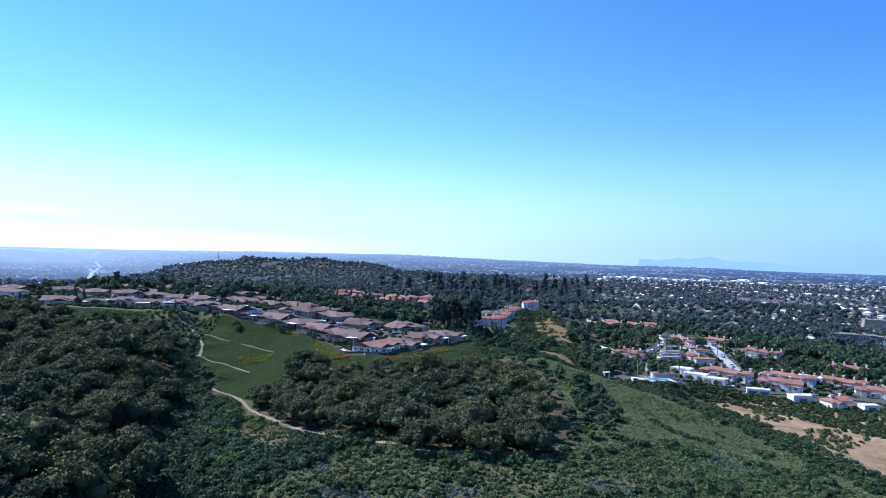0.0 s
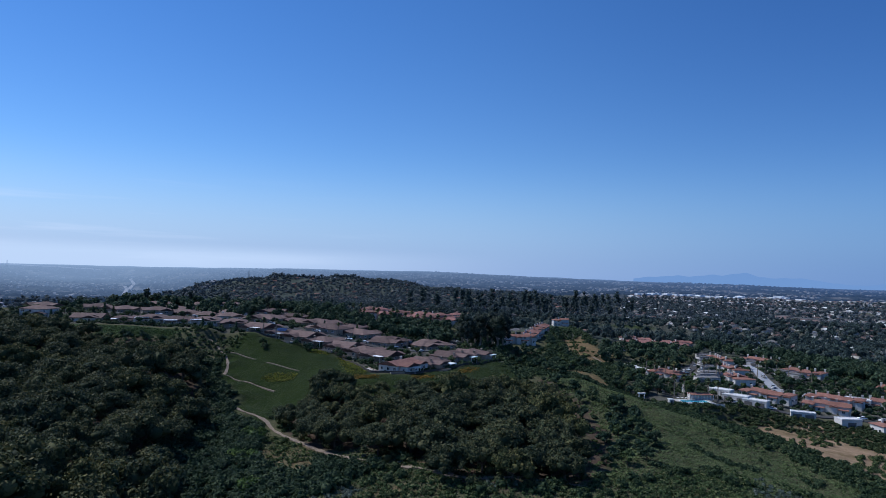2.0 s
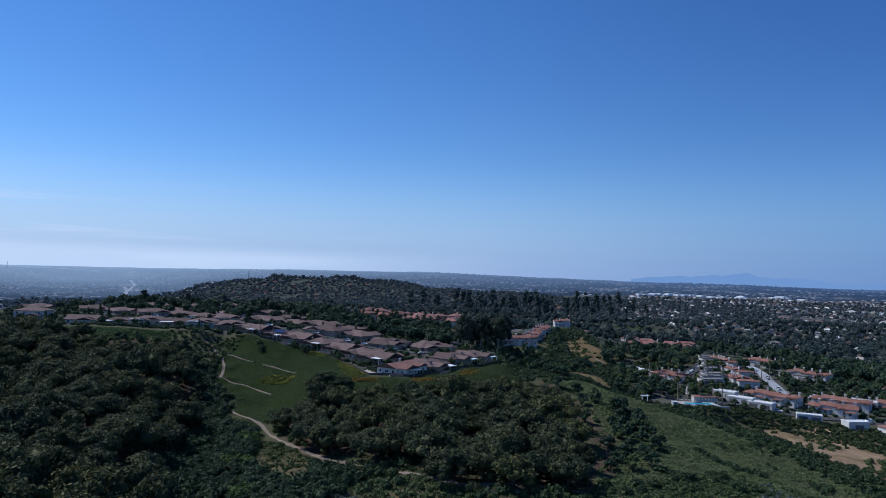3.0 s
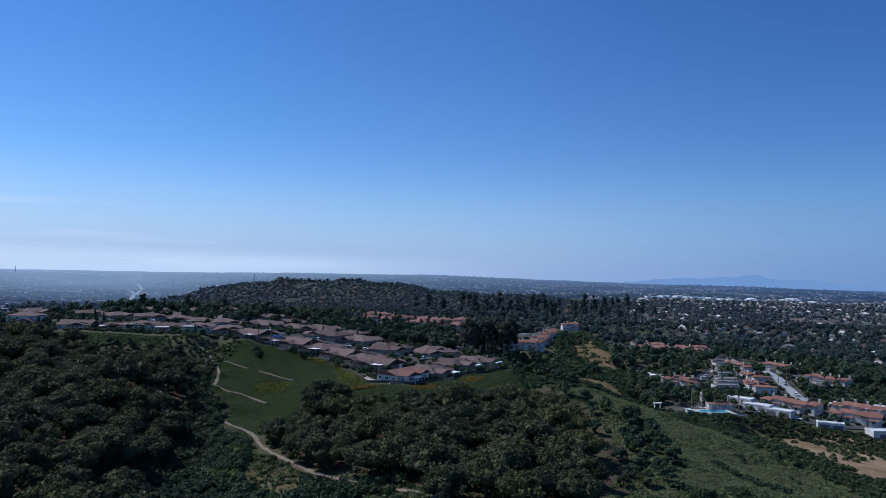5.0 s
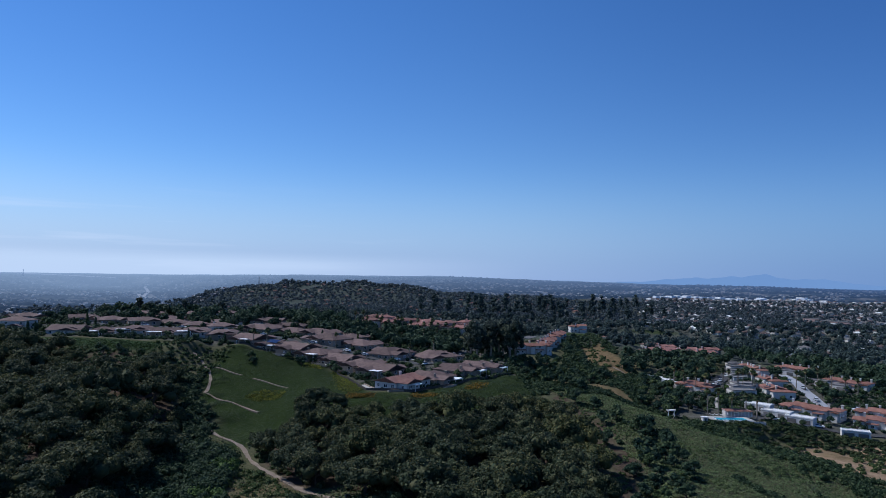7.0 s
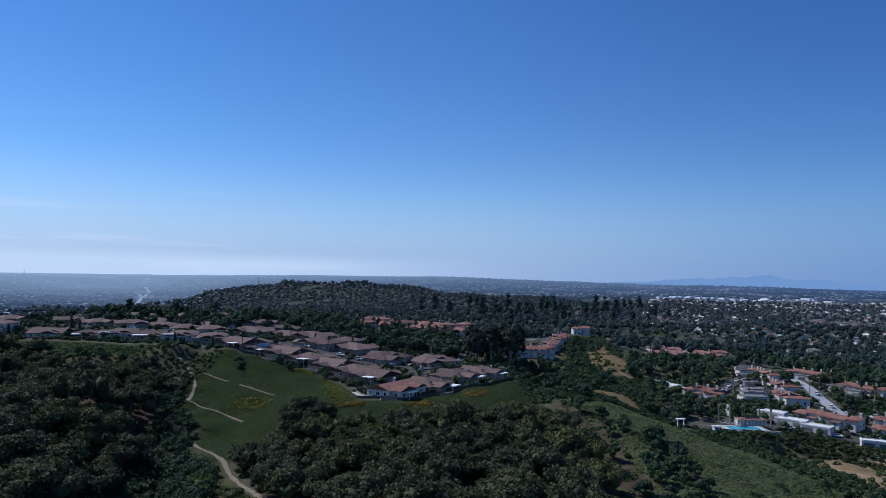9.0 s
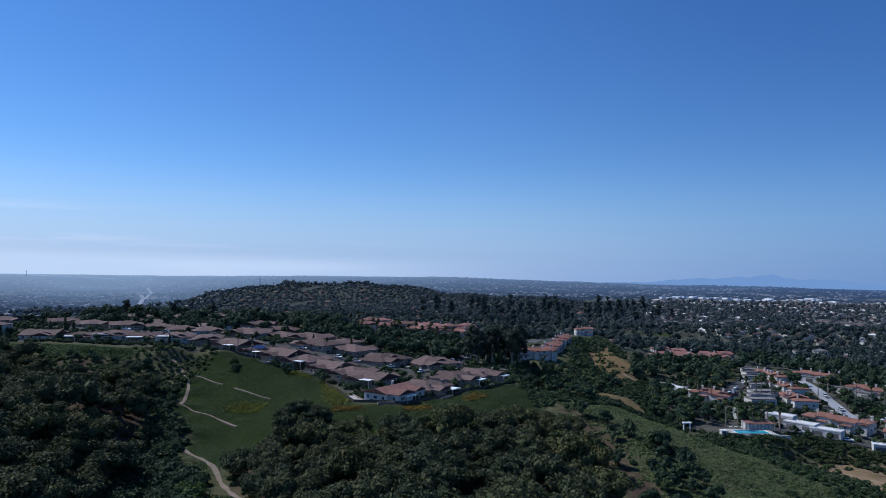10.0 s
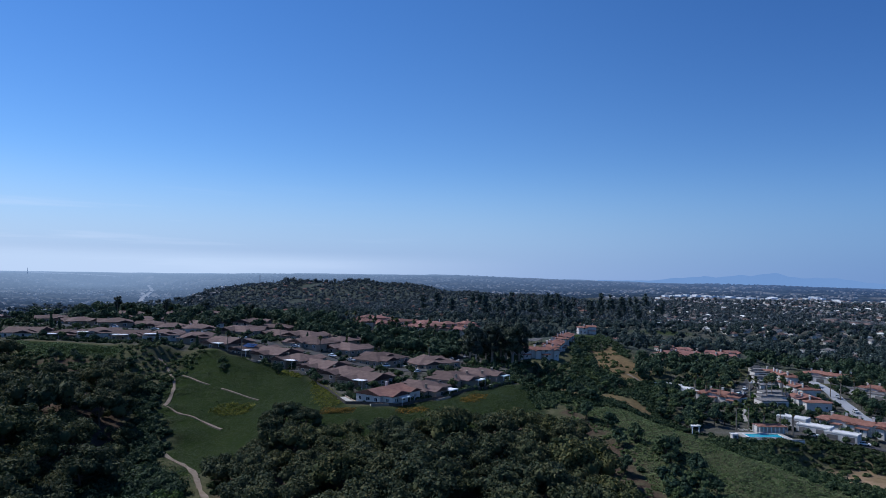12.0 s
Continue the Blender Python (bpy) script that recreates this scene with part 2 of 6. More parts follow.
_, _, gb = shell("glass", 0.08)
gb.inputs["Base Color"].default_value = (0.02, 0.028, 0.035, 1)
gb.inputs["Specular IOR Level"].default_value = 0.6
pool, pnt, pb = shell("pool_water", 0.05)
pnt.links.new(ramp(pnt, noise_at(pnt, 0.8, 3), [(0.3, (0.03, 0.28, 0.38)), (0.7, (0.06, 0.38, 0.48))]), pb.inputs["Base Color"])
bump(pnt, pb, noise_at(pnt, 3.0, 3), 0.1, 0.05)


def far_haze_material(name, stops, squash=(0.02, 0.008, 0.0), rough=0.72):
    """Land, groves or houses kilometres away: their own colours, with the blue air before them painted in as emission.
    """
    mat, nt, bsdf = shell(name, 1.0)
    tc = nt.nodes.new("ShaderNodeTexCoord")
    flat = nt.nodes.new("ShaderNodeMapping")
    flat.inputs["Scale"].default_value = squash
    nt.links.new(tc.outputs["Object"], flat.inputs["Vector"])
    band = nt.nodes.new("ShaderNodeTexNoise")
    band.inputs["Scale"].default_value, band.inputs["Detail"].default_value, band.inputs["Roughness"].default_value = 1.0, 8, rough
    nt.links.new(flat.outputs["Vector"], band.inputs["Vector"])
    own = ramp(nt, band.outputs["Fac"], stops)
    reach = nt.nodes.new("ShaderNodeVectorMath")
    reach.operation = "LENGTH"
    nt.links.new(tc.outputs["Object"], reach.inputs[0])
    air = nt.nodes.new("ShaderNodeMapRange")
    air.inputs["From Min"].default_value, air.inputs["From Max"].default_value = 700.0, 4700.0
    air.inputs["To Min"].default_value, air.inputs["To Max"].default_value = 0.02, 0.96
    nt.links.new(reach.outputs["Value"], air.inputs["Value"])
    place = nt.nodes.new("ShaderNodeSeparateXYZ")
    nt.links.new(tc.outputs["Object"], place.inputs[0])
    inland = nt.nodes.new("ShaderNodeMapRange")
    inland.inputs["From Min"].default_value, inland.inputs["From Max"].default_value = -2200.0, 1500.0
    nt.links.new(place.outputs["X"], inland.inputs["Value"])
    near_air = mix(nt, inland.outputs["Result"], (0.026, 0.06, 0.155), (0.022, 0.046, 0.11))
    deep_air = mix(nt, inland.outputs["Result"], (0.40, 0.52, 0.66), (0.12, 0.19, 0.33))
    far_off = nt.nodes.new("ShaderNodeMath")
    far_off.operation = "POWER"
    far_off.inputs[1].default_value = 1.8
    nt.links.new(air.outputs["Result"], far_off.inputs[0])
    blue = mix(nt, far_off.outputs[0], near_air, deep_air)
    # painted haze: the colour dims and a blue glow rises with distance
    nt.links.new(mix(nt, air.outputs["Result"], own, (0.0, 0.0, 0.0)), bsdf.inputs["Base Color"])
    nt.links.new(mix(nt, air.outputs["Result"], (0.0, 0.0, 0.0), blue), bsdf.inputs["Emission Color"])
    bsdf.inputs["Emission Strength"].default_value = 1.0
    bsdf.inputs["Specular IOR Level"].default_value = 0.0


far_haze_material("distance", [(0.38, (0.012, 0.02, 0.014)), (0.47, (0.035, 0.042, 0.03)), (0.54, (0.09, 0.085, 0.065)), (0.60, (0.2, 0.185, 0.155)), (0.68, (0.42, 0.40, 0.36))], (0.011, 0.0032, 0.0))
far_haze_material("far_grove", [(0.35, (0.010, 0.016, 0.012)), (0.65, (0.03, 0.038, 0.024))])
far_haze_material("far_house", [(0.40, (0.16, 0.14, 0.12)), (0.5, (0.34, 0.32, 0.29)), (0.6, (0.6, 0.59, 0.57))], (0.05, 0.05, 0.05))
far_haze_material("far_road", [(0.3, (0.42, 0.41, 0.40)), (0.7, (0.58, 0.57, 0.55))])
far_haze_material("far_water", [(0.3, (0.5, 0.53, 0.56)), (0.7, (0.68, 0.7, 0.72))])
# mountains as haze alone: black base, near-sky blue painted as emission
range_haze_glow, rnt, rb = shell("range_haze_glow", 1.0)
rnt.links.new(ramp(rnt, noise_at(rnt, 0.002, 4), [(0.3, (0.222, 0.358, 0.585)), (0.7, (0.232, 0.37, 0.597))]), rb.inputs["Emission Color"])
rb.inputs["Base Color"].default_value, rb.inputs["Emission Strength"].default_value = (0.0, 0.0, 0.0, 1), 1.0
plain("white_cladding", (0.7, 0.72, 0.74), (0.85, 0.86, 0.88), 0.05, 0.6)

# ---- the lie of the land: crest lines and valley lines with their heights ----
BREAKLINES = {
    "mesa_rim": [(-330, 350, 10), (-250, 354, 11), (-174, 360, 10.5), (-150, 372, 8), (-120, 366, 4), (-101, 360, 1), (-83, 336, -1), (-63, 304, -1), (-45, 302, -1), (-22, 340, -1), (-4, 372, -2)],
    "mesa_street": [(-330, 420, 13), (-230, 410, 12.5), (-140, 405, 9), (-90, 380, 3), (-55, 365, 1), (-30, 395, 0), (-8, 430, -1.5)],
    "mesa_back": [(-330, 530, 12), (-230, 510, 12), (-110, 520, 9), (-45, 530, 6), (0, 480, -2), (30, 560, -2.5), (48, 650, -2)],
    "hook_path": [(-160, 354, 3), (-152, 340, 0), (-137, 312, -6), (-122, 293, -10.5), (-117, 277, -14)],
    "canyon_trail": [(-117, 277, -14), (-92, 253, -15.5), (-86, 238, -15), (-60, 216, -14), (-24, 206, -12), (5, 189, -12), (25, 196, -12)],
    "canyon_floor": [(-118, 262, -16), (-104, 225, -17), (-92, 190, -18), (-72, 150, -20), (-50, 90, -24)],
    "west_hill": [(-110, 90, -7), (-118, 145, -6), (-136, 190, -4.5), (-165, 255, -3.5), (-170, 300, -1), (-195, 335, 7)],
    "west_shoulder": [(-260, 120, 0), (-260, 220, 2), (-260, 310, 7)],
    "scrub_bank": [(-50, 195, -14.5), (-25, 170, -14.5), (15, 160, -14), (45, 172, -15)],
    "spur_crest": [(10, 360, -4), (34, 322, -6.5), (50, 292, -9), (74, 284, -14.3), (99, 264, -20.2), (117, 215, -22.8), (130, 150, -27)],
    "spur_face": [(28, 250, -10), (40, 218, -13.5), (75, 205, -18)],
    "sand_flat": [(86, 350, -16.5), (106, 335, -25), (136, 333, -25), (160, 298, -26), (170, 262, -28), (190, 190, -32)],
    "village": [(70, 350, -15.5), (95, 345, -16.5), (122, 370, -18.5), (145, 352, -21), (195, 332, -23), (270, 322, -26)],
    "village_street": [(75, 444, -14), (102, 408, -14.5), (135, 414, -17), (190, 385, -20), (280, 380, -24)],
    "village_back": [(128, 464, -15), (80, 516, -10), (150, 585, -13), (250, 470, -19), (360, 430, -24)],
    "tan_ridge": [(34, 388, -8), (44, 430, -8), (46, 480, -7), (50, 555, -7.5)],
    "draw": [(8, 395, -9), (20, 425, -9)],
    "mid_plain": [(-150, 640, 0), (-60, 700, -8), (84, 700, -20), (184, 700, -18), (279, 700, -20), (420, 640, -21), (700, 500, -24)],
    "left_drop": [(-330, 600, 6), (-420, 640, -6), (-560, 720, -30), (-900, 700, -50)],
    "hill_foot": [(-513, 1000, -34), (-406, 1000, -14), (-277, 1000, -12), (-31, 1000, -16), (150, 1000, -22), (330, 1000, -19), (520, 1000, -18)],
    "hill_crest": [(-900, 1600, -52), (-746, 1600, 0), (-572, 1600, 17), (-404, 1600, 21), (-252, 1600, 6), (-53, 1600, -6), (139, 1600, -16), (330, 1500, -16)],
    "far_plain": [(520, 1300, -17), (800, 1200, -20), (384, 2300, -20), (989, 2300, -22)],
    "left_valley": [(-900, 1150, -62), (-977, 1500, -66), (-1244, 1500, -66), (-1555, 2500, -100), (-2300, 3300, -60)],
    "hill_back": [(-700, 2300, -50), (-200, 2300, -40), (200, 2900, -30)],
    "skyline": [(-3600, 3000, -6), (-3100, 3560, 11), (-2450, 4000, 17), (-1720, 4370, 24), (-640, 4660, 42), (230, 4690, 20), (1300, 4520, 8), (2100, 4200, 6), (3300, 3400, 2)],
    "behind": [(-600, -300, -10), (0, -200, -25), (600, -300, -30), (0, -3000, -20), (-3000, -1500, -20), (3000, -1500, -20), (3000, 800, -25), (-3000, 800, -40)],
}


def breakline_points():
    pts = []
    for line in BREAKLINES.values():
        for (x0, y0, z0), (x1, y1, z1) in zip(line, line[1:]):
            run = math.hypot(x1 - x0, y1 - y0)
            step = max(7.0, 0.035 * math.hypot(x0, y0))
            k = max(1, int(run / step))
            for i in range(k):
                f = i / k
                pts.append((x0 + (x1 - x0) * f, y0 + (y1 - y0) * f, z0 + (z1 - z0) * f, run / k))
        pts.append((*line[-1], 7.0))
    return np.array(pts)


LINES = breakline_points()


def wave(x, y, s, seed):
    """Smooth rolling noise of about unit height and wavelength s, from crossed sines."""
    r = np.random.RandomState(seed)
    out = np.zeros_like(x)
    for _ in range(6):
        a, p, k = r.uniform(0, 2 * math.pi), r.uniform(0, 2 * math.pi), r.uniform(0.7, 1.6)
        out += np.sin((x * math.cos(a) + y * math.sin(a)) * 2 * math.pi * k / s + p)
    return out / 3.0


def land(x, y):
    """Ground height at arrays x, y."""
    x, y = np.atleast_1d(np.asarray(x, float)), np.atleast_1d(np.asarray(y, float))
    out = np.empty(len(x))
    pts = LINES.astype(np.float32)
    for i in range(0, len(x), 1500):
        xs, ys = x[i:i + 1500, None].astype(np.float32), y[i:i + 1500, None].astype(np.float32)
        d2 = (xs - pts[:, 0]) ** 2 + (ys - pts[:, 1]) ** 2 + np.float32(9.0)
        w = pts[:, 3] * np.exp(np.float32(-1.6) * np.log(d2 * np.float32(1e-4)))
        out[i:i + 1500] = (w @ pts[:, 2]) / w.sum(1)
    r = np.hypot(x, y)
    out += 0.5 * wave(x, y, 34, 3) * np.clip((r - 60) / 100, 0, 1)
    out += np.clip((r - 800) / 900, 0, 1) * (4.0 * wave(x, y, 420, 5) + 2.0 * wave(x, y, 160, 6)) * np.clip((4300 - r) / 900, 0.25, 1)
    out += np.clip((r - 3000) / 1200, 0, 1) * (3.0 * wave(x, y, 1300, 7) + 1.6 * wave(x, y, 420, 9))
    return out


def z_at(x, y):
    return float(land([x], [y])[0])


def in_poly(x, y, poly):
    inside = np.zeros(len(x), bool)
    for (x0, y0), (x1, y1) in zip(poly, poly[1:] + poly[:1]):
        hit = ((y0 > y) != (y1 > y)) & (x < (x1 - x0) * (y - y0) / (y1 - y0 + 1e-9) + x0)
        inside ^= hit
    return inside


def edge_distance(x, y, poly):
    best = np.full(len(x), 1e9)
    for (x0, y0), (x1, y1) in zip(poly, poly[1:] + poly[:1]):
        dx, dy = x1 - x0, y1 - y0
        f = np.clip(((x - x0) * dx + (y - y0) * dy) / (dx * dx + dy * dy), 0, 1)
        best = np.minimum(best, np.hypot(x - x0 - f * dx, y - y0 - f * dy))
    return np.where(in_poly(x, y, poly), best, -best)


OAK_GROVE = [(-90, 258), (-78, 280), (-42, 277), (-16, 294), (4, 312), (18, 302), (23, 262), (24, 240), (22, 200), (4, 186), (-18, 194), (-42, 214), (-66, 226)]
WEST_GROVE = [(-76, 100), (-82, 150), (-98, 186), (-112, 216), (-121, 251), (-131, 280), (-145, 302), (-154, 318), (-168, 323), (-180, 313), (-206, 319), (-226, 334), (-300, 336), (-300, 90)]
GREEN_SLOPE = [(-150, 332), (-138, 308), (-120, 286), (-104, 262), (-88, 262), (-78, 276), (-42, 272), (-16, 288), (8, 322), (9, 368), (-6, 372), (-24, 338), (-45, 300), (-64, 302), (-84, 336), (-101, 360), (-120, 366), (-148, 370), (-158, 360)]
WEST_LAWN = [(-240, 338), (-208, 336), (-182, 344), (-180, 354), (-250, 352)]
SAND = [(108, 334), (118, 340), (128, 343), (160, 335), (215, 318), (230, 250), (200, 180), (152, 190), (139, 225), (126, 262), (112, 292), (99, 320)]
TAN = [(39, 468), (43, 548), (60, 574), (65, 524), (71, 476), (60, 440), (52, 428), (47, 446)]
TAN_BANK = [(102, 484), (106, 514), (131, 530), (120, 478)]
RIM_DIRT = [(17, 408), (30, 391), (44, 384), (52, 374), (54, 362), (47, 356), (40, 368), (28, 379), (16, 398)]
GOLF = [(60, 690), (110, 640), (175, 660), (225, 760), (250, 900), (180, 980), (110, 960), (80, 800)]
CORNER_LAWN = [(34, 592), (52, 606), (54, 632), (36, 626)]
MESA = [(-330, 356), (-250, 358), (-174, 364), (-150, 376), (-118, 371), (-99, 363), (-80, 338), (-62, 308), (-46, 306), (-20, 344), (-2, 376), (0, 470), (-60, 500), (-330, 520)]
VILLAGE = [(66, 352), (98, 350), (150, 356), (280, 330), (400, 420), (260, 520), (150, 480), (90, 480), (70, 440)]


CLAY = [(-49, 227, 5, 3), (-40, 224, 4, 2.5), (-24, 211, 7, 4), (-13, 200, 5, 2), (20, 198, 5, 2), (-116, 241, 3, 2), (-87, 175, 4, 4), (-72, 228, 8, 3)]
DRY = [(-74, 218, 12, 6), (-62, 205, 9, 6), (-88, 228, 7, 5), (10, 178, 12, 5), (-30, 186, 10, 5), (60, 205, 12, 6)]
BARE = [(28, 225, 6, 14), (31, 255, 7, 18), (28, 285, 7, 16), (21, 312, 6, 14), (17, 330, 3, 8), (-188, 326, 16, 9)]
BARE_SLOPE = [(27, 212), (33, 216), (34, 236), (38, 252), (34, 268), (34, 284), (27, 308), (20, 334), (15, 334), (19, 308), (23, 285), (27, 262), (25, 240)]


def blots(x, y, spots, seed):
    """Rounded ragged patches, each at a place with two half-widths."""
    out = np.zeros(len(x))
    for cx, cy, a, b in spots:
        out = np.maximum(out, np.clip(1.6 - np.hypot((x - cx) / a, (y - cy) / b) * 1.2 + 0.5 * wave(x, y, 7, seed), 0, 1))
    return out


def cover(x, y, poly, soft, seed):
    return np.clip(0.5 + (edge_distance(x, y, poly) + soft * 0.8 * wave(x, y, soft * 5, seed)) / soft, 0, 1)


STREETS = [
    [(-34, 470), (-40, 440), (-38, 414), (-52, 374), (-78, 379), (-108, 396), (-133, 402), (-190, 415), (-330, 420)],
    [(156, 560), (138, 504), (124, 470), (112, 446), (104, 436)],
    [(172, 505), (166, 470), (160, 433), (156, 404), (190, 398), (270, 388)],
    [(106, 374), (122, 366), (146, 358), (160, 356), (200, 352), (240, 346)],
]


def off_street(spots, gap):
    """Those of the places that keep clear of the streets."""
    p = np.array(spots)
    best = np.full(len(p), 1e9)
    for line in STREETS:
        for (x0, y0), (x1, y1) in zip(line, line[1:]):
            dx, dy = x1 - x0, y1 - y0
            f = np.clip(((p[:, 0] - x0) * dx + (p[:, 1] - y0) * dy) / (dx * dx + dy * dy), 0, 1)
            best = np.minimum(best, np.hypot(p[:, 0] - x0 - f * dx, p[:, 1] - y0 - f * dy))
    return [q for q, d in zip(spots, best) if d > gap]


TRACKS = {
    "hook_track": [(-165.2, 353.7), (-160.1, 349.3), (-155.1, 346.0), (-147.0, 335.0), (-141.0, 324.8), (-138.4, 318.1), (-137.2, 311.3)],
    "lower_track": [(-137.2, 311.3), (-133.6, 308.7), (-120.8, 304.3), (-105.8, 295.2)],
    "slope_track": [(-149.6, 342.7), (-140.6, 337.8), (-130.3, 333.1)],
    "upper_track": [(-123.0, 329.1), (-112.8, 324.3), (-102.1, 317.6)],
    "canyon_track": [(-118.0, 276.7), (-112.2, 271.4), (-107.6, 269.9), (-100.6, 265.8), (-94.7, 258.5), (-89.9, 250.1), (-79.4, 238.2), (-69.1, 228.4), (-60.3, 219.4)],
    "grove_track": [(-60.3, 219.4), (-48, 210), (-36, 206.5), (-26, 202), (-18, 197), (-8, 194), (4, 196), (14, 198), (22, 195)],
    "ridge_track": [(55, 456), (60, 449), (65, 443)],
}


def off_tracks(spots, gap):
    """Those of the places that leave the dirt tracks open."""
    p = np.array(spots)
    best = np.full(len(p), 1e9)
    for line in TRACKS.values():
        for (x0, y0), (x1, y1) in zip(line, line[1:]):
            dx, dy = x1 - x0, y1 - y0
            f = np.clip(((p[:, 0] - x0) * dx + (p[:, 1] - y0) * dy) / (dx * dx + dy * dy), 0, 1)
            best = np.minimum(best, np.hypot(p[:, 0] - x0 - f * dx, p[:, 1] - y0 - f * dy))
    return [q for q, d in zip(spots, best) if d > gap]


def build_ground():
    """One sheet of land out to the skyline; its hazy outer part is the backdrop."""
    az = np.concatenate([np.arange(-180, -50, 3.0), np.arange(-50, 38, 0.3), np.arange(38, 180, 3.0)])
    rad = [0.05]
    while rad[-1] < 4880:
        r = rad[-1]
        rad.append(r + (6.0 if r < 90 else max(1.8, 0.0105 * r)))
    rad = np.array(rad)
    a, r = np.meshgrid(np.radians(az), rad)
    x, y = (r * np.sin(a)).ravel(), (20 + r * np.cos(a)).ravel()
    z = land(x, y)
    n, m = len(az), len(rad)
    i, j = np.meshgrid(np.arange(m - 1), np.arange(n), indexing="ij")
    j1 = (j + 1) % n
    quads = np.stack([i * n + j, i * n + j1, (i + 1) * n + j1, (i + 1) * n + j], -1).reshape(-1, 4)
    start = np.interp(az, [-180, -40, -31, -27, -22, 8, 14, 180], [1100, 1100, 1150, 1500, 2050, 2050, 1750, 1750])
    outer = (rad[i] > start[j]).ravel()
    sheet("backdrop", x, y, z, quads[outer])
    return sheet("ground", x, y, z, quads[~outer])


def sheet(name, x, y, z, quads):
    used, quads = np.unique(quads, return_inverse=True)
    quads = quads.reshape(-1, 4)
    x, y, z = x[used], y[used], z[used]
    me = bpy.data.meshes.new(name)
    me.from_pydata(np.stack([x, y, z], 1).tolist(), [], quads.tolist())
    me.polygons.foreach_set("use_smooth", np.ones(len(quads), bool))
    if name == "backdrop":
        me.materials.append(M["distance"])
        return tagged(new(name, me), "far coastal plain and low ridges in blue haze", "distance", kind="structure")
    far = np.hypot(x, y)
    covers = {
        "green": np.maximum(cover(x, y, GREEN_SLOPE, 3.0, 11), np.maximum(np.maximum(cover(x, y, WEST_LAWN, 2.5, 12), cover(x, y, CORNER_LAWN, 2.0, 28)), 0.8 * cover(x, y, GOLF, 14.0, 13) * np.clip(0.2 + 1.2 * wave(x, y, 90, 29), 0, 1))),
        "sand": np.maximum(cover(x, y, SAND, 5.0, 14) * np.clip(0.72 + 0.5 * wave(x, y, 24, 31) + 0.3 * wave(x, y, 8, 32), 0.15, 1), 0.32 * blots(x, y, CLAY, 51)),
        "straw": np.maximum(np.maximum(cover(x, y, TAN, 4.0, 15), cover(x, y, TAN_BANK, 4.0, 26)), np.maximum(0.8 * cover(x, y, RIM_DIRT, 3.0, 27), np.maximum(0.7 * blots(x, y, DRY, 53), 0.9 * cover(x, y, SAND, 5.0, 14)))),
        # sets in with distance, where the brush tones carry painted haze
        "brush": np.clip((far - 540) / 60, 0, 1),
        "litter": np.maximum(np.maximum(cover(x, y, OAK_GROVE, 5.0, 16), cover(x, y, WEST_GROVE, 5.0, 17)), blots(x, y, BARE, 52)),
        "town": np.maximum(np.maximum(cover(x, y, MESA, 4.0, 18), cover(x, y, VILLAGE, 5.0, 19)), 0.6 * np.clip((far - 560) / 150, 0, 1) * np.clip((x - 60 + 0.03 * y) / 200, 0, 1)),
    }
    for key, value in covers.items():
        me.attributes.new(key, "FLOAT", "POINT").data.foreach_set("value", value.astype(np.float32))
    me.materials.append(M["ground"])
    ob = new(name, me)
    return tagged(ob, "rolling dry hillside soil with green slopes and sand", "ground", kind="structure")


def strip(name, line, width, mat, label, category, lift=0.2, step=3.0, kind="structure", rough=0.0):
    """A track or road laid over the land along a line of plan points."""
    pts = []
    for (x0, y0), (x1, y1) in zip(line, line[1:]):
        k = max(1, int(math.hypot(x1 - x0, y1 - y0) / step))
        pts += [(x0 + (x1 - x0) * i / k, y0 + (y1 - y0) * i / k) for i in range(k)]
    pts.append(line[-1])
    p = np.array(pts, float)
    for _ in range(6):
        p[1:-1] = 0.25 * p[:-2] + 0.5 * p[1:-1] + 0.25 * p[2:]
    d = np.gradient(p, axis=0)
    d /= np.linalg.norm(d, axis=1)[:, None] + 1e-9
    side = np.stack([-d[:, 1], d[:, 0]], 1)
    rs = np.random.RandomState(len(p))
    w = width * (0.5 + rough * rs.uniform(-0.5, 0.5, (len(p), 1)))
    left, right = p + side * w, p - side * w
    zl, zr = land(left[:, 0], left[:, 1]), land(right[:, 0], right[:, 1])
    zm = np.maximum(np.maximum(zl, zr), land(p[:, 0], p[:, 1])) + lift
    n = len(p)
    verts, faces = [], []
    for k in range(n):
        verts += [(*left[k], zm[k] - 1.2), (*left[k], zm[k]), (*right[k], zm[k]), (*right[k], zm[k] - 1.2)]
    for k in range(n - 1):
        b = 4 * k
        for q in range(3):
            faces.append((b + q, b + q + 4, b + q + 5, b + q + 1))
    me = bpy.data.meshes.new(name)
    me.from_pydata(verts, [], faces)
    me.materials.append(M[mat])
    return tagged(new(name, me), label, category, kind=kind)

build_ground()


# ---- plants ----
def mesh_of(name, verts, faces, mats, index=None, smooth=None):
    me = bpy.data.meshes.new(name)
    me.from_pydata(verts, [], faces)
    for m in mats:
        me.materials.append(M[m])
    if index is not None:
        me.polygons.foreach_set("material_index", np.asarray(index, np.int32))
    if smooth is not None:
        me.polygons.foreach_set("use_smooth", np.asarray(smooth, bool))
    return me


def ico(level=1):
    bm = bmesh.new()
    bmesh.ops.create_icosphere(bm, subdivisions=level, radius=1.0)
    v = np.array([p.co[:] for p in bm.verts])
    f = np.array([[q.index for q in p.verts] for p in bm.faces])
    bm.free()
    return v, f


ICO1 = ico(1)


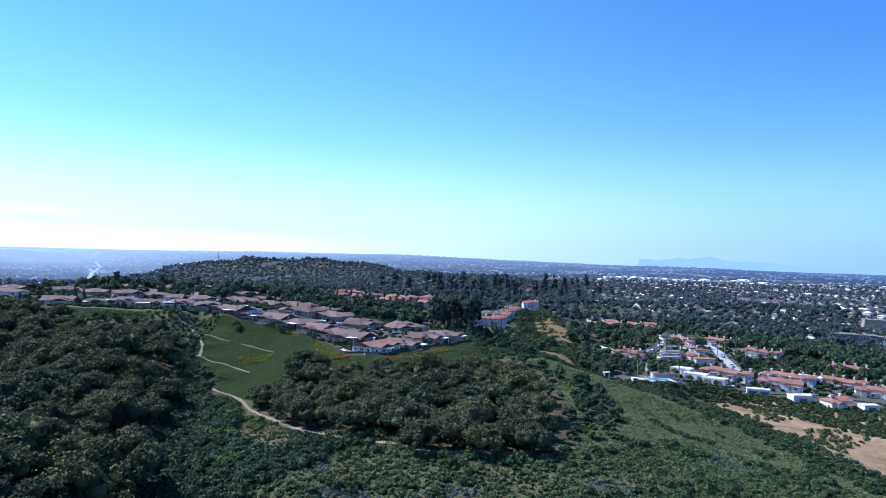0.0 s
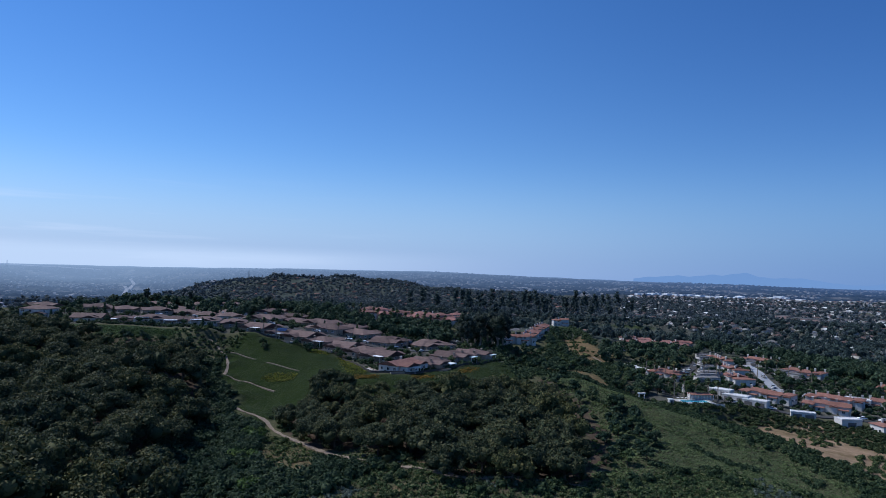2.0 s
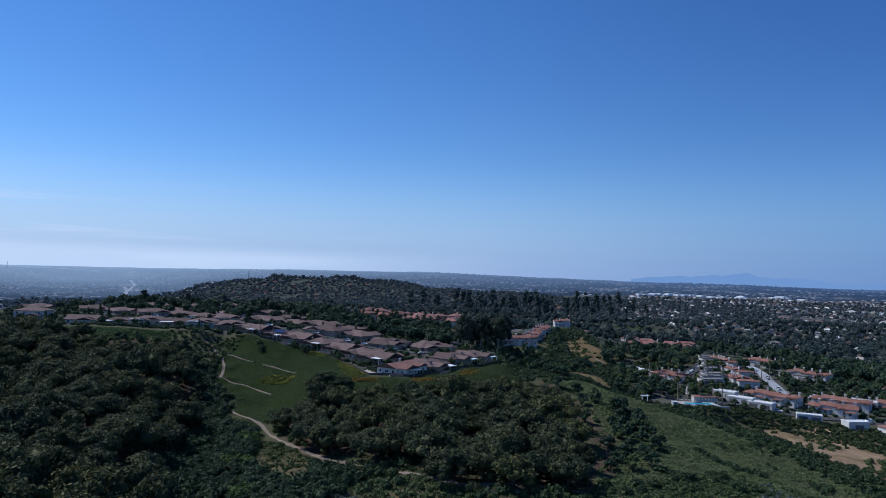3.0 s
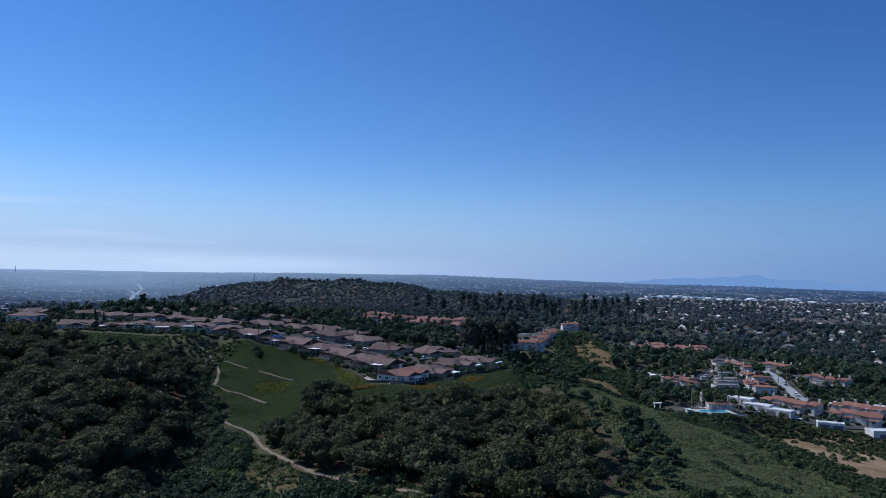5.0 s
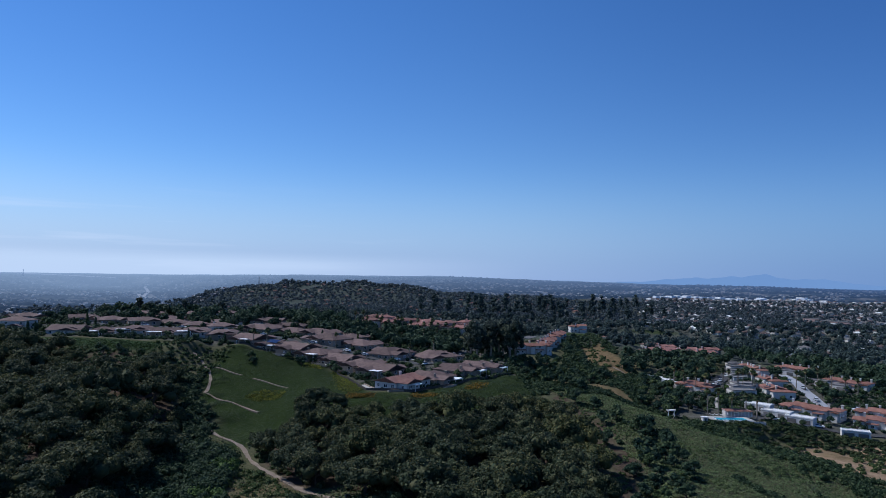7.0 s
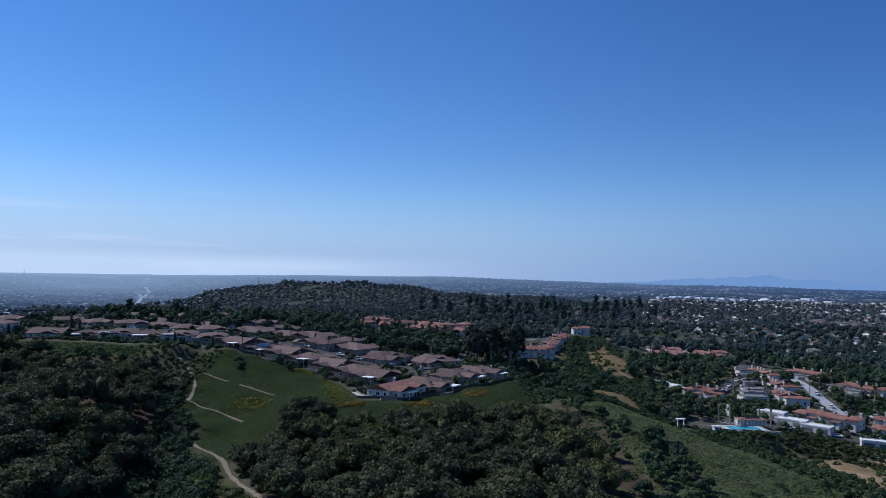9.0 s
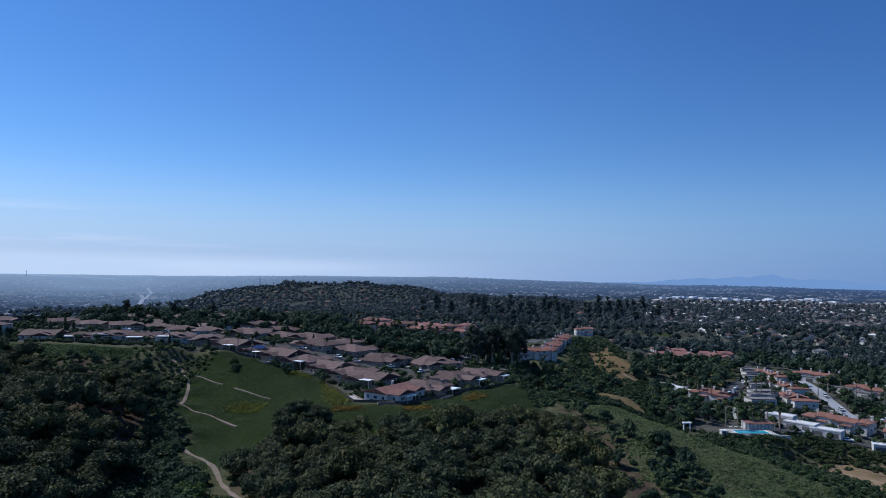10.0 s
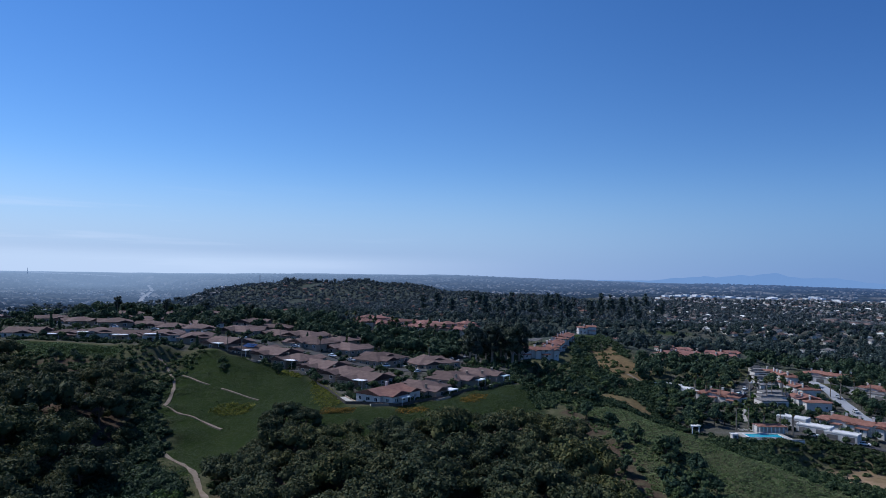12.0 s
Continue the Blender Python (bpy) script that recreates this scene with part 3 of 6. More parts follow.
def leaf_cloud(lobes, per_lobe, size, rs, core=0.72, up=0.15, ball=ICO1):
    """Leaf clumps on the skin of many lobes, over small lumpy cores. Returns vertices and faces."""
    L = np.array(lobes, float)
    n, (bv, bf) = len(L), ball
    c, r = L[:, None, :3], L[:, None, 3:]
    V, F, base = [], [], 0
    if core:
        lump = 1 + rs.uniform(-0.25, 0.18, (n, len(bv), 1))
        V.append((c + bv[None] * lump * r * core).reshape(-1, 3))
        f = np.concatenate([bf, bf[:, 2:3]], 1)
        F.append((f[None] + np.arange(n)[:, None, None] * len(bv)).reshape(-1, 4))
        base = n * len(bv)
    d = rs.normal(size=(n, per_lobe, 3))
    d[..., 2] = np.where(d[..., 2] < -0.3, -d[..., 2], d[..., 2])
    d /= np.linalg.norm(d, axis=2, keepdims=True)
    p = c + d * r * rs.uniform(0.72, 1.16, (n, per_lobe, 1))
    nrm = d + rs.normal(size=(n, per_lobe, 3)) * 0.42 + np.array([0, 0, up])
    nrm /= np.linalg.norm(nrm, axis=2, keepdims=True)
    t = np.cross(nrm, rs.normal(size=(n, per_lobe, 3)))
    t /= np.linalg.norm(t, axis=2, keepdims=True) + 1e-9
    b = np.cross(nrm, t)
    s = size * rs.uniform(0.55, 1.35, (n, per_lobe, 1))
    V.append(np.stack([p - t * s, p - b * s * 0.62, p + t * s, p + b * s * 0.62], 2).reshape(-1, 3))
    F.append(np.arange(4 * n * per_lobe).reshape(-1, 4) + base)
    return np.concatenate(V), np.concatenate(F)


def clumped(lobes, rs, each, share):
    """Breaks every lobe into small tufts on its skin, so that the crown reads as many knobbly clumps."""
    out = []
    for cx, cy, cz, rx, ry, rz in lobes:
        for _ in range(each):
            d = rs.normal(size=3)
            d[2] = abs(d[2]) if rs.uniform() < 0.75 else d[2] * 0.6
            d /= np.linalg.norm(d)
            q = share * rs.uniform(0.75, 1.3) * rx
            out.append((cx + d[0] * rx * 0.82, cy + d[1] * ry * 0.82, cz + d[2] * rz * 0.82, q, q, q * 0.9))
    return out


def faces_of(F):
    return [(a, b, c) if c == d else (a, b, c, d) for a, b, c, d in F.tolist()]


def tube(path, radii, sides=7):
    """Tapered tube along points. Returns vertices and faces."""
    V, F = [], []
    path = [Vector(p) for p in path]
    for k, (p, r) in enumerate(zip(path, radii)):
        d = (path[min(k + 1, len(path) - 1)] - path[max(k - 1, 0)]).normalized()
        a = d.orthogonal().normalized()
        b = d.cross(a)
        for s in range(sides):
            w = 2 * math.pi * s / sides
            V.append(tuple(p + (a * math.cos(w) + b * math.sin(w)) * r))
    for k in range(len(path) - 1):
        for s in range(sides):
            F.append((k * sides + s, k * sides + (s + 1) % sides, (k + 1) * sides + (s + 1) % sides, (k + 1) * sides + s))
    F.append(tuple(range(sides))[::-1])
    F.append(tuple((len(path) - 1) * sides + s for s in range(sides)))
    return V, F


def joined(pieces):
    V, F = [], []
    for v, f in pieces:
        b = len(V)
        V += [tuple(p) for p in v]
        F += [tuple(i + b for i in q) for q in f]
    return V, F


def tree_proto(name, label, category, height, width, lobes_n, per_lobe, size, leaf, bark, seed, shape, tufts=0):
    """A tree: a trunk with limbs that run into the crown, and a crown of many leaf clumps."""
    rs = np.random.RandomState(seed)
    lobes = []
    for k in range(lobes_n):
        if shape == "oak":
            a, f = rs.uniform(0, 6.283), math.sqrt(rs.uniform(0, 1))
            z = height * (0.42 + 0.42 * (1 - f * f) * rs.uniform(0.5, 1.0) + rs.uniform(-0.10, 0.06))
            r = width * rs.uniform(0.13, 0.22)
            lobes.append((f * width * 0.40 * math.cos(a), f * width * 0.40 * math.sin(a), z, r, r, r * 0.85))
        elif shape == "gum":
            a, f = rs.uniform(0, 6.283), rs.uniform(0, 1)
            h = rs.uniform(0.34, 0.93)
            out = width * 0.36 * f * (1.25 - abs(h - 0.6))
            r = width * rs.uniform(0.11, 0.20)
            lobes.append((out * math.cos(a), out * math.sin(a), height * h, r, r, r * 1.15))
        elif shape == "spire":
            h = (k + 0.5) / lobes_n
            r = width * 0.5 * (1.05 - h) * rs.uniform(0.75, 1.0) + 0.25
            a = rs.uniform(0, 6.283)
            lobes.append((0.25 * r * math.cos(a), 0.25 * r * math.sin(a), height * (0.12 + 0.82 * h), r, r, r * 0.9 + 0.4))
        else:
            a, f = rs.uniform(0, 6.283), math.sqrt(rs.uniform(0, 1))
            z = height * (0.58 + 0.3 * (1 - f) * rs.uniform(0, 1) - 0.16 * rs.uniform(0, 1))
            r = width * rs.uniform(0.16, 0.25)
            lobes.append((f * width * 0.32 * math.cos(a), f * width * 0.32 * math.sin(a), z, r, r, r))
    top = (rs.uniform(-0.3, 0.3), rs.uniform(-0.3, 0.3), height * (0.5 if shape == "oak" else 0.72))
    r0 = max(0.14, height * 0.03)
    pieces = [tube([(0, 0, -1.2), (0.1, 0, height * 0.15), top], [r0 * 1.3, r0, r0 * 0.4])]
    for k in range(0, lobes_n, max(1, lobes_n // 7)):
        x, y, z = lobes[k][:3]
        pieces.append(tube([(top[0] * 0.4, top[1] * 0.4, height * 0.22), (x * 0.55, y * 0.55, z * 0.72), (x, y, z)], [r0 * 0.5, r0 * 0.3, r0 * 0.12], 5))
    ob = tagged(new(name), label, category)
    V, F = joined(pieces)
    trunk = new("trunk", mesh_of("trunk", V, F, [bark]))
    if tufts:
        V, F = leaf_cloud(lobes, per_lobe + 6, size, rs, core=0.76)
        V2, F2 = leaf_cloud(clumped(lobes, rs, tufts, 0.52), per_lobe + 8, size, rs, core=0)
        V, F = np.concatenate([V, V2]), np.concatenate([F, F2 + len(V)])
    else:
        V, F = leaf_cloud(lobes, per_lobe, size, rs)
    crown = new("crown", mesh_of("crown", V.tolist(), faces_of(F), [leaf], smooth=np.ones(len(F), bool)))
    trunk.parent = crown.parent = ob
    return ob


def palm_proto(height, seed):
    rs = np.random.RandomState(seed)
    ob = tagged(new("fan_palm"), "tall fan palm with a slim bare trunk and shaggy head", "palm tree")
    V, F = tube([(0, 0, -1), (0.1, 0.05, height * 0.5), (0.2, 0.0, height)], [0.32, 0.24, 0.2], 8)
    trunk = new("trunk", mesh_of("trunk", V, F, ["pale_bark"]))
    V, F = [], []
    for k in range(46):
        a, e = rs.uniform(0, 6.283), rs.uniform(-0.55, 1.35)
        d = Vector((math.cos(a) * math.cos(e), math.sin(a) * math.cos(e), math.sin(e)))
        s = Vector((-math.sin(a), math.cos(a), 0))
        L, w = rs.uniform(1.3, 2.0), rs.uniform(0.45, 0.7)
        o, b = Vector((0.2, 0, height)), len(V)
        mid, tip = o + d * L * 0.6, o + d * L + Vector((0, 0, -0.45))
        V += [tuple(o), tuple(mid + s * w), tuple(tip + s * w * 0.7), tuple(tip - s * w * 0.7), tuple(mid - s * w)]
        F += [(b, b + 1, b + 4), (b + 1, b + 2, b + 3, b + 4)]
    crown = new("crown", mesh_of("crown", V, F, ["palm_leaf"]))
    V, F = tube([(0.2, 0, height - 2.0), (0.2, 0, height - 0.9), (0.2, 0, height)], [0.3, 0.75, 0.5], 9)
    skirt = tagged(new("dead_skirt", mesh_of("dead_skirt", V, F, ["dead_frond"])), "skirt of dry hanging fronds")
    for p in (trunk, crown, skirt):
        p.parent = ob
    return ob


class Planter:
    """Sets out a kind of tree: the first one built is the pattern, the rest are copies of it."""

    def __init__(self, protos, group):
        self.protos, self.used, self.group = protos, set(), group
        self.rs = np.random.RandomState(len(group))
        for p in protos:
            tagged(p, group=group)

    def put(self, x, y, scale=1.0, sink=0.2):
        k = self.rs.randint(len(self.protos))
        s = scale * self.rs.uniform(0.85, 1.15)
        m = Matrix.LocRotScale((x, y, z_at(x, y) - sink), Euler((0, 0, self.rs.uniform(0, 6.28))), (s * self.rs.uniform(0.92, 1.08), s * self.rs.uniform(0.92, 1.08), s * self.rs.uniform(0.9, 1.1)))
        if k not in self.used:
            self.used.add(k)
            self.protos[k].matrix_basis = m
            return self.protos[k]
        ob = copy_thing(self.protos[k], Matrix.Identity(4))
        ob.matrix_basis = m
        return ob


def scatter(poly, spacing, seed, inset=0.0, tries=12000, avoid=()):
    """Loose points inside a plan outline, no two nearer than the spacing."""
    rs = np.random.RandomState(seed)
    xs, ys = [p[0] for p in poly], [p[1] for p in poly]
    x, y = rs.uniform(min(xs), max(xs), tries), rs.uniform(min(ys), max(ys), tries)
    ok = edge_distance(x, y, poly) > inset
    for other in avoid:
        ok &= ~in_poly(x, y, other)
    out, cells = [], {}
    for px, py in zip(x[ok], y[ok]):
        key = (int(px // spacing), int(py // spacing))
        near = [q for a in (-1, 0, 1) for b in (-1, 0, 1) for q in cells.get((key[0] + a, key[1] + b), ())]
        if all((px - qx) ** 2 + (py - qy) ** 2 > spacing * spacing for qx, qy in near):
            cells.setdefault(key, []).append((px, py))
            out.append((px, py))
    return out


def thicket(name, label, category, places, lo, hi, per_lobe, size, leaf, seed, flat=0.75, ball=ICO1, lobes=3):
    """One mass of low plants that nobody could count, each a few leafy lobes on the land."""
    if not places:
        return
    rs = np.random.RandomState(seed)
    p = np.array(places)
    z = land(p[:, 0], p[:, 1])
    L = []
    for (x, y), g in zip(places, z):
        r = rs.uniform(lo, hi)
        for _ in range(lobes):
            q = r * rs.uniform(0.55, 0.9)
            dx, dy = rs.normal(0, 0.45 * r, 2) if lobes > 1 else (0, 0)
            L.append((x + dx, y + dy, g + q * flat * 0.55, q, q, q * flat))
    V, F = leaf_cloud(L, int(per_lobe * 1.5), size * 1.25, rs, ball=ball)
    me = bpy.data.meshes.new(name)
    me.vertices.add(len(V))
    me.vertices.foreach_set("co", V.astype(np.float32).ravel())
    tri = F[:, 2] == F[:, 3]
    counts = np.where(tri, 3, 4)
    starts = np.concatenate([[0], np.cumsum(counts)[:-1]])
    loops = F.ravel()[np.stack([np.ones(len(F), bool)] * 3 + [~tri], 1).ravel()]
    me.loops.add(len(loops))
    me.loops.foreach_set("vertex_index", loops.astype(np.int32))
    me.polygons.add(len(F))
    me.polygons.foreach_set("loop_start", starts.astype(np.int32))
    me.polygons.foreach_set("use_smooth", np.ones(len(F), bool))
    me.update(calc_edges=True)
    me.materials.append(M[leaf])
    return tagged(new(name, me), label, category, kind="stuff")


oaks = Planter([tree_proto("oak_tree", "dense evergreen oak with a lumpy olive-green crown", "tree", 10.5, 14.0, 18, 34, 0.36, "oak_leaf", "bark", s, "oak", 4) for s in (1, 2, 3, 4)], "oaks in the canyon")
spots = scatter(OAK_GROVE, 8.8, 21, 2.0)
size_rs = np.random.RandomState(24)
for x, y in spots + [(-71, 283), (-79, 284)]:
    oaks.put(x, y, 0.92 * size_rs.uniform(0.72, 1.28))
west = [q for q in scatter(WEST_GROVE, 9.6, 22, 1.0) if q[0] > -0.86 * q[1] - 14]
for x, y in west + [(-96, 128), (-104, 138), (-112, 148), (-92, 140)]:
    near_path = edge_distance(np.array([x]), np.array([y]), WEST_GROVE)[0] < 9 and y > 255
    oaks.put(x, y, (0.72 if near_path else 1.08 if y < 270 else 0.98) * size_rs.uniform(0.74, 1.25))


# ---- buildings ----
def box(x0, y0, z0, x1, y1, z1):
    V = [(x0, y0, z0), (x1, y0, z0), (x1, y1, z0), (x0, y1, z0), (x0, y0, z1), (x1, y0, z1), (x1, y1, z1), (x0, y1, z1)]
    return V, [(3, 2, 1, 0), (4, 5, 6, 7), (0, 1, 5, 4), (1, 2, 6, 5), (2, 3, 7, 6), (3, 0, 4, 7)]


def piece(name, geo, mat, parent=None, label=""):
    mats = [mat] if isinstance(mat, str) else mat
    ob = new(name, mesh_of(name, geo[0], geo[1], mats))
    if parent:
        ob.parent = parent
    return tagged(ob, label) if label else ob


def roof_geo(cx, cy, w, d, h, style, pitch=0.36, over=0.5, thick=0.2):
    """Hip or gable roof with eaves and a fascia; gx: ridge along x, gy: along y."""
    a, b = w / 2 + over, d / 2 + over
    if style == "flat":
        g = [box(cx - w / 2 - 0.15, cy - d / 2 - 0.15, h, cx + w / 2 + 0.15, cy + d / 2 + 0.15, h + 0.25)]
        for x0, y0, x1, y1 in ((-w / 2, -d / 2, w / 2, -d / 2 + 0.25), (-w / 2, d / 2 - 0.25, w / 2, d / 2), (-w / 2, -d / 2 + 0.25, -w / 2 + 0.25, d / 2 - 0.25), (w / 2 - 0.25, -d / 2 + 0.25, w / 2, d / 2 - 0.25)):
            g.append(box(cx + x0, cy + y0, h + 0.25, cx + x1, cy + y1, h + 0.5))
        return joined(g)
    turn = style == "gy" or (style == "hip" and d > w)
    if turn:
        a, b = b, a
    rise = b * pitch
    run = a if style in ("gx", "gy") else max(a - b, 0.3)
    top = [(-a, -b, 0), (a, -b, 0), (a, b, 0), (-a, b, 0), (-run, 0, rise), (run, 0, rise)]
    V = [(x, y, z) for x, y, z in top] + [(x, y, z - thick) for x, y, z in top]
    F = [(0, 1, 5, 4), (2, 3, 4, 5), (1, 2, 5), (3, 0, 4), (7, 6, 10, 11), (9, 8, 11, 10), (8, 7, 11), (6, 9, 10), (0, 6, 7, 1), (1, 7, 8, 2), (2, 8, 9, 3), (3, 9, 6, 0)]
    z0 = h - (over / b) * rise * 0.9
    V = [((cx - y, cy + x, z0 + z + thick) if turn else (cx + x, cy + y, z0 + z + thick)) for x, y, z in V]
    return V, F


def wall_geo(cx, cy, w, d, h, style, pitch=0.36, base=-2.2):
    V, F = box(cx - w / 2, cy - d / 2, base, cx + w / 2, cy + d / 2, h)
    if style == "gx":
        r = h + (d / 2) * pitch - 0.12
        k = len(V)
        V += [(cx - w / 2, cy, r), (cx + w / 2, cy, r)]
        F += [(4, 7, k), (6, 5, k + 1)]
    elif style == "gy":
        r = h + (w / 2) * pitch - 0.12
        k = len(V)
        V += [(cx, cy - d / 2, r), (cx, cy + d / 2, r)]
        F += [(5, 4, k), (7, 6, k + 1)]
    return V, F


def window_meshes():
    ring = joined([box(-0.75, -0.06, -0.7, 0.75, 0.05, -0.6), box(-0.75, -0.06, 0.6, 0.75, 0.05, 0.7), box(-0.75, -0.06, -0.6, -0.65, 0.05, 0.6), box(0.65, -0.06, -0.6, 0.75, 0.05, 0.6), box(-0.04, -0.05, -0.6, 0.04, 0.03, 0.6)])
    pane = box(-0.65, -0.02, -0.6, 0.65, 0.02, 0.6)
    return mesh_of("window", ring[0], ring[1], ["trim_white"]), mesh_of("pane", pane[0], pane[1], ["glass"])


WINDOW, PANE = window_meshes()


def add_window(parent, x, y, z, face, sx=1.0, sz=1.0):
    """A framed window on a wall; face: degrees by which its outer side is turned from -y."""
    win = new("window", WINDOW)
    win.parent = parent
    win.matrix_basis = Matrix.LocRotScale((x, y, z), Euler((0, 0, radians(face))), (sx, 1, sz))
    pane = new("pane", PANE)
    pane.parent = win
    return win


def building(name, label, category, group, x, y, deg, blocks, wall, roof, chimneys=(), every=4.2, seed=0, lift=0.0, wide=1.0, pitch=0.29):
    """A building of one or more blocks (cx, cy, w, d, wall height, roof style), each with its walls, roof and windows."""
    rs = random.Random(seed * 31 + int(x * 7 + y))
    ob = tagged(new(name), label, category, group)
    ob.matrix_basis = pose(x, y, z_at(x, y) + 0.3 + lift, 0, 0, deg)
    for cx, cy, w, d, h, style in blocks:
        dx, dy = along(deg, cx, cy)
        HOMES.append((x + dx, y + dy, max(w, d) / 2 + 1.5))
    for cx, cy, w, d, h, style in blocks:
        piece("wall", wall_geo(cx, cy, w, d, h, style, pitch), wall, ob)
        piece("roof", roof_geo(cx, cy, w, d, h, style, pitch), roof if style != "flat" else "roof_grey", ob, "tiled roof" if style != "flat" else "flat roof")
        for s in range(max(1, round(h / 3.1))):
            z = 1.55 + 2.85 * s
            for side, span, turn in (("s", w, 0), ("n", w, 180), ("e", d, 90), ("w", d, -90)):
                if math.cos(radians(deg + turn)) < -0.2:
                    continue  # walls that look away from the valley
                n = int(span / every)
                for k in range(n):
                    if rs.random() < 0.22:
                        continue
                    u = (k + 0.5) / n * span - span / 2
                    sx = wide * rs.choice((0.8, 1.0, 1.25))
                    if side == "s":
                        add_window(ob, cx + u, cy - d / 2 - 0.01, z, 0, sx)
                    elif side == "n":
                        add_window(ob, cx + u, cy + d / 2 + 0.01, z, 180, sx)
                    elif side == "e":
                        add_window(ob, cx + w / 2 + 0.01, cy + u, z, 90, sx)
                    else:
                        add_window(ob, cx - w / 2 - 0.01, cy + u, z, -90, sx)
    top = max(b[4] for b in blocks)
    for cx, cy in chimneys:
        c = piece("chimney", box(cx - 0.45, cy - 0.35, top - 0.4, cx + 0.45, cy + 0.35, top + 2.1), wall, ob, "plastered chimney")
        piece("chimney_cap", box(cx - 0.6, cy - 0.5, top + 2.1, cx + 0.6, cy + 0.5, top + 2.28), wall, c)
    return ob


def patio_cover(x, y, deg, w, d, z):
    ob = tagged(new("patio_cover"), "white slatted patio cover on slim posts beside a house", "pergola", "patio covers on the mesa")
    ob.matrix_basis = pose(x, y, z, 0, 0, deg)
    piece("cover", joined([box(-w / 2, -d / 2, 2.5, w / 2, d / 2, 2.62), box(-w / 2 - 0.1, -d / 2 - 0.1, 2.3, w / 2 + 0.1, -d / 2 + 0.1, 2.5)]), "trim_white", ob)
    for px in (-w / 2 + 0.15, w / 2 - 0.15):
        for py in (-d / 2 + 0.25, d / 2 - 0.15):
            piece("post", box(px - 0.08, py - 0.08, -1.0, px + 0.08, py + 0.08, 2.5), "trim_white", ob)
    return ob


HOMES = []


def along(deg, u, v):
    c, s = math.cos(radians(deg)), math.sin(radians(deg))
    return u * c - v * s, u * s + v * c


def patio(x, y, deg, w, d):
    """A pale slab with a low garden wall beside a house."""
    ob = tagged(new("patio"), "pale paved patio with a low wall behind a house", "patio", "patios on the mesa")
    ob.matrix_basis = pose(x, y, z_at(x, y) + 0.35, 0, 0, deg)
    piece("slab", box(-w / 2, -d / 2, -1.0, w / 2, d / 2, 0.0), "concrete", ob)
    piece("low_wall", box(-w / 2, -d / 2 - 0.2, -1.0, w / 2, -d / 2 - 0.02, 0.55), "wall_cream", ob)
    return ob


# the mesa: single-storey houses in rows along the rim and the street
RIM_LABEL = "single-storey cream stucco house with a low brown tiled roof"
building("house", "white stucco house with rose tiled gables at the slope's edge", "house", "houses on the mesa", -52, 315, 64, [(0, 0, 19, 11, 3.1, "gx"), (-3.5, -5.5, 9, 9, 3.1, "gy"), (7, -5, 6, 8, 3.1, "gy")], "wall_white", "roof_rose", chimneys=[(6, 4)], every=3.4)
patio(-66, 312, 125, 12, 3.5)
patio(-50, 304, 20, 9, 2.5)
patio_cover(-43.5, 308, 64, 5, 3, z_at(-44, 309) + 0.3)
for k, (x, y) in enumerate(((-41, 336), (-31.5, 355), (-22, 375))):
    building("house", RIM_LABEL, "house", "houses on the mesa", x, y, 64, [(0, 0, 19, 15, 2.7, "hip"), (-3 + 2 * k, -7, 8, 8, 2.7, "gy"), (5, 7, 7, 8, 2.6, "gy")], "wall_cream", "roof_tan", chimneys=[(-6, -5.5), (5, -4)], seed=k)
    dx, dy = along(64, 2, -11.5)
    patio_cover(x + dx, y + dy, 64, 6, 4, z_at(x, y) + 0.3)
    dx, dy = along(64, -6, -12.5)
    patio(x + dx, y + dy, 64, 9, 3.5)
for k, (x, y) in enumerate(((-67, 346), (-79, 356), (-92, 364.5), (-106, 371), (-119, 376.5), (-133, 382), (-149, 387))):
    building("house", RIM_LABEL if k != 5 else "single-storey house with blue solar panels on its brown roof", "house", "houses on the mesa", x, y, 157, [(0, 0, 17, 16, 2.6, "hip" if k % 2 else "gx"), (2 - k % 3, 7.5, 8.5, 7, 2.6, "gy"), (5, 5, 6, 9, 2.9, "gy"), (-4, -7, 7, 7, 2.7, "gy")], "wall_cream", "roof_tan", chimneys=[(4, 3)] if k % 2 else [], seed=10 + k, lift=-0.6)
    if k in (0, 3, 5, 6):
        dx, dy = along(157, -3, 9.5)
        patio_cover(x + dx, y + dy, 157, 7, 3.6, z_at(x, y) + 0.2)
    if k in (1, 2, 4):
        dx, dy = along(157, 3, 12)
        patio(x + dx, y + dy, 337, 9, 3)
for k, (x, y, deg) in enumerate(((-72, 392, 64), (-96, 414, 150), (-48, 400, 40), (-114, 412, 155), (-129, 442, 160), (-147, 446, 160), (-113, 452, 150), (-166, 436, 165))):
    patio(x + along(deg, 6, -12)[0], y + along(deg, 6, -12)[1], deg, 7, 5)
    building("house", RIM_LABEL, "house", "houses on the mesa", x, y, deg, [(0, 0, 24, 17, 2.7, "hip"), (2, 3, 10, 15, 3.2, "gy"), (-5, -8, 9, 7, 2.8, "gy"), (6, 7, 9, 8, 2.8, "gx")], "wall_cream", "roof_tan", seed=20 + k)
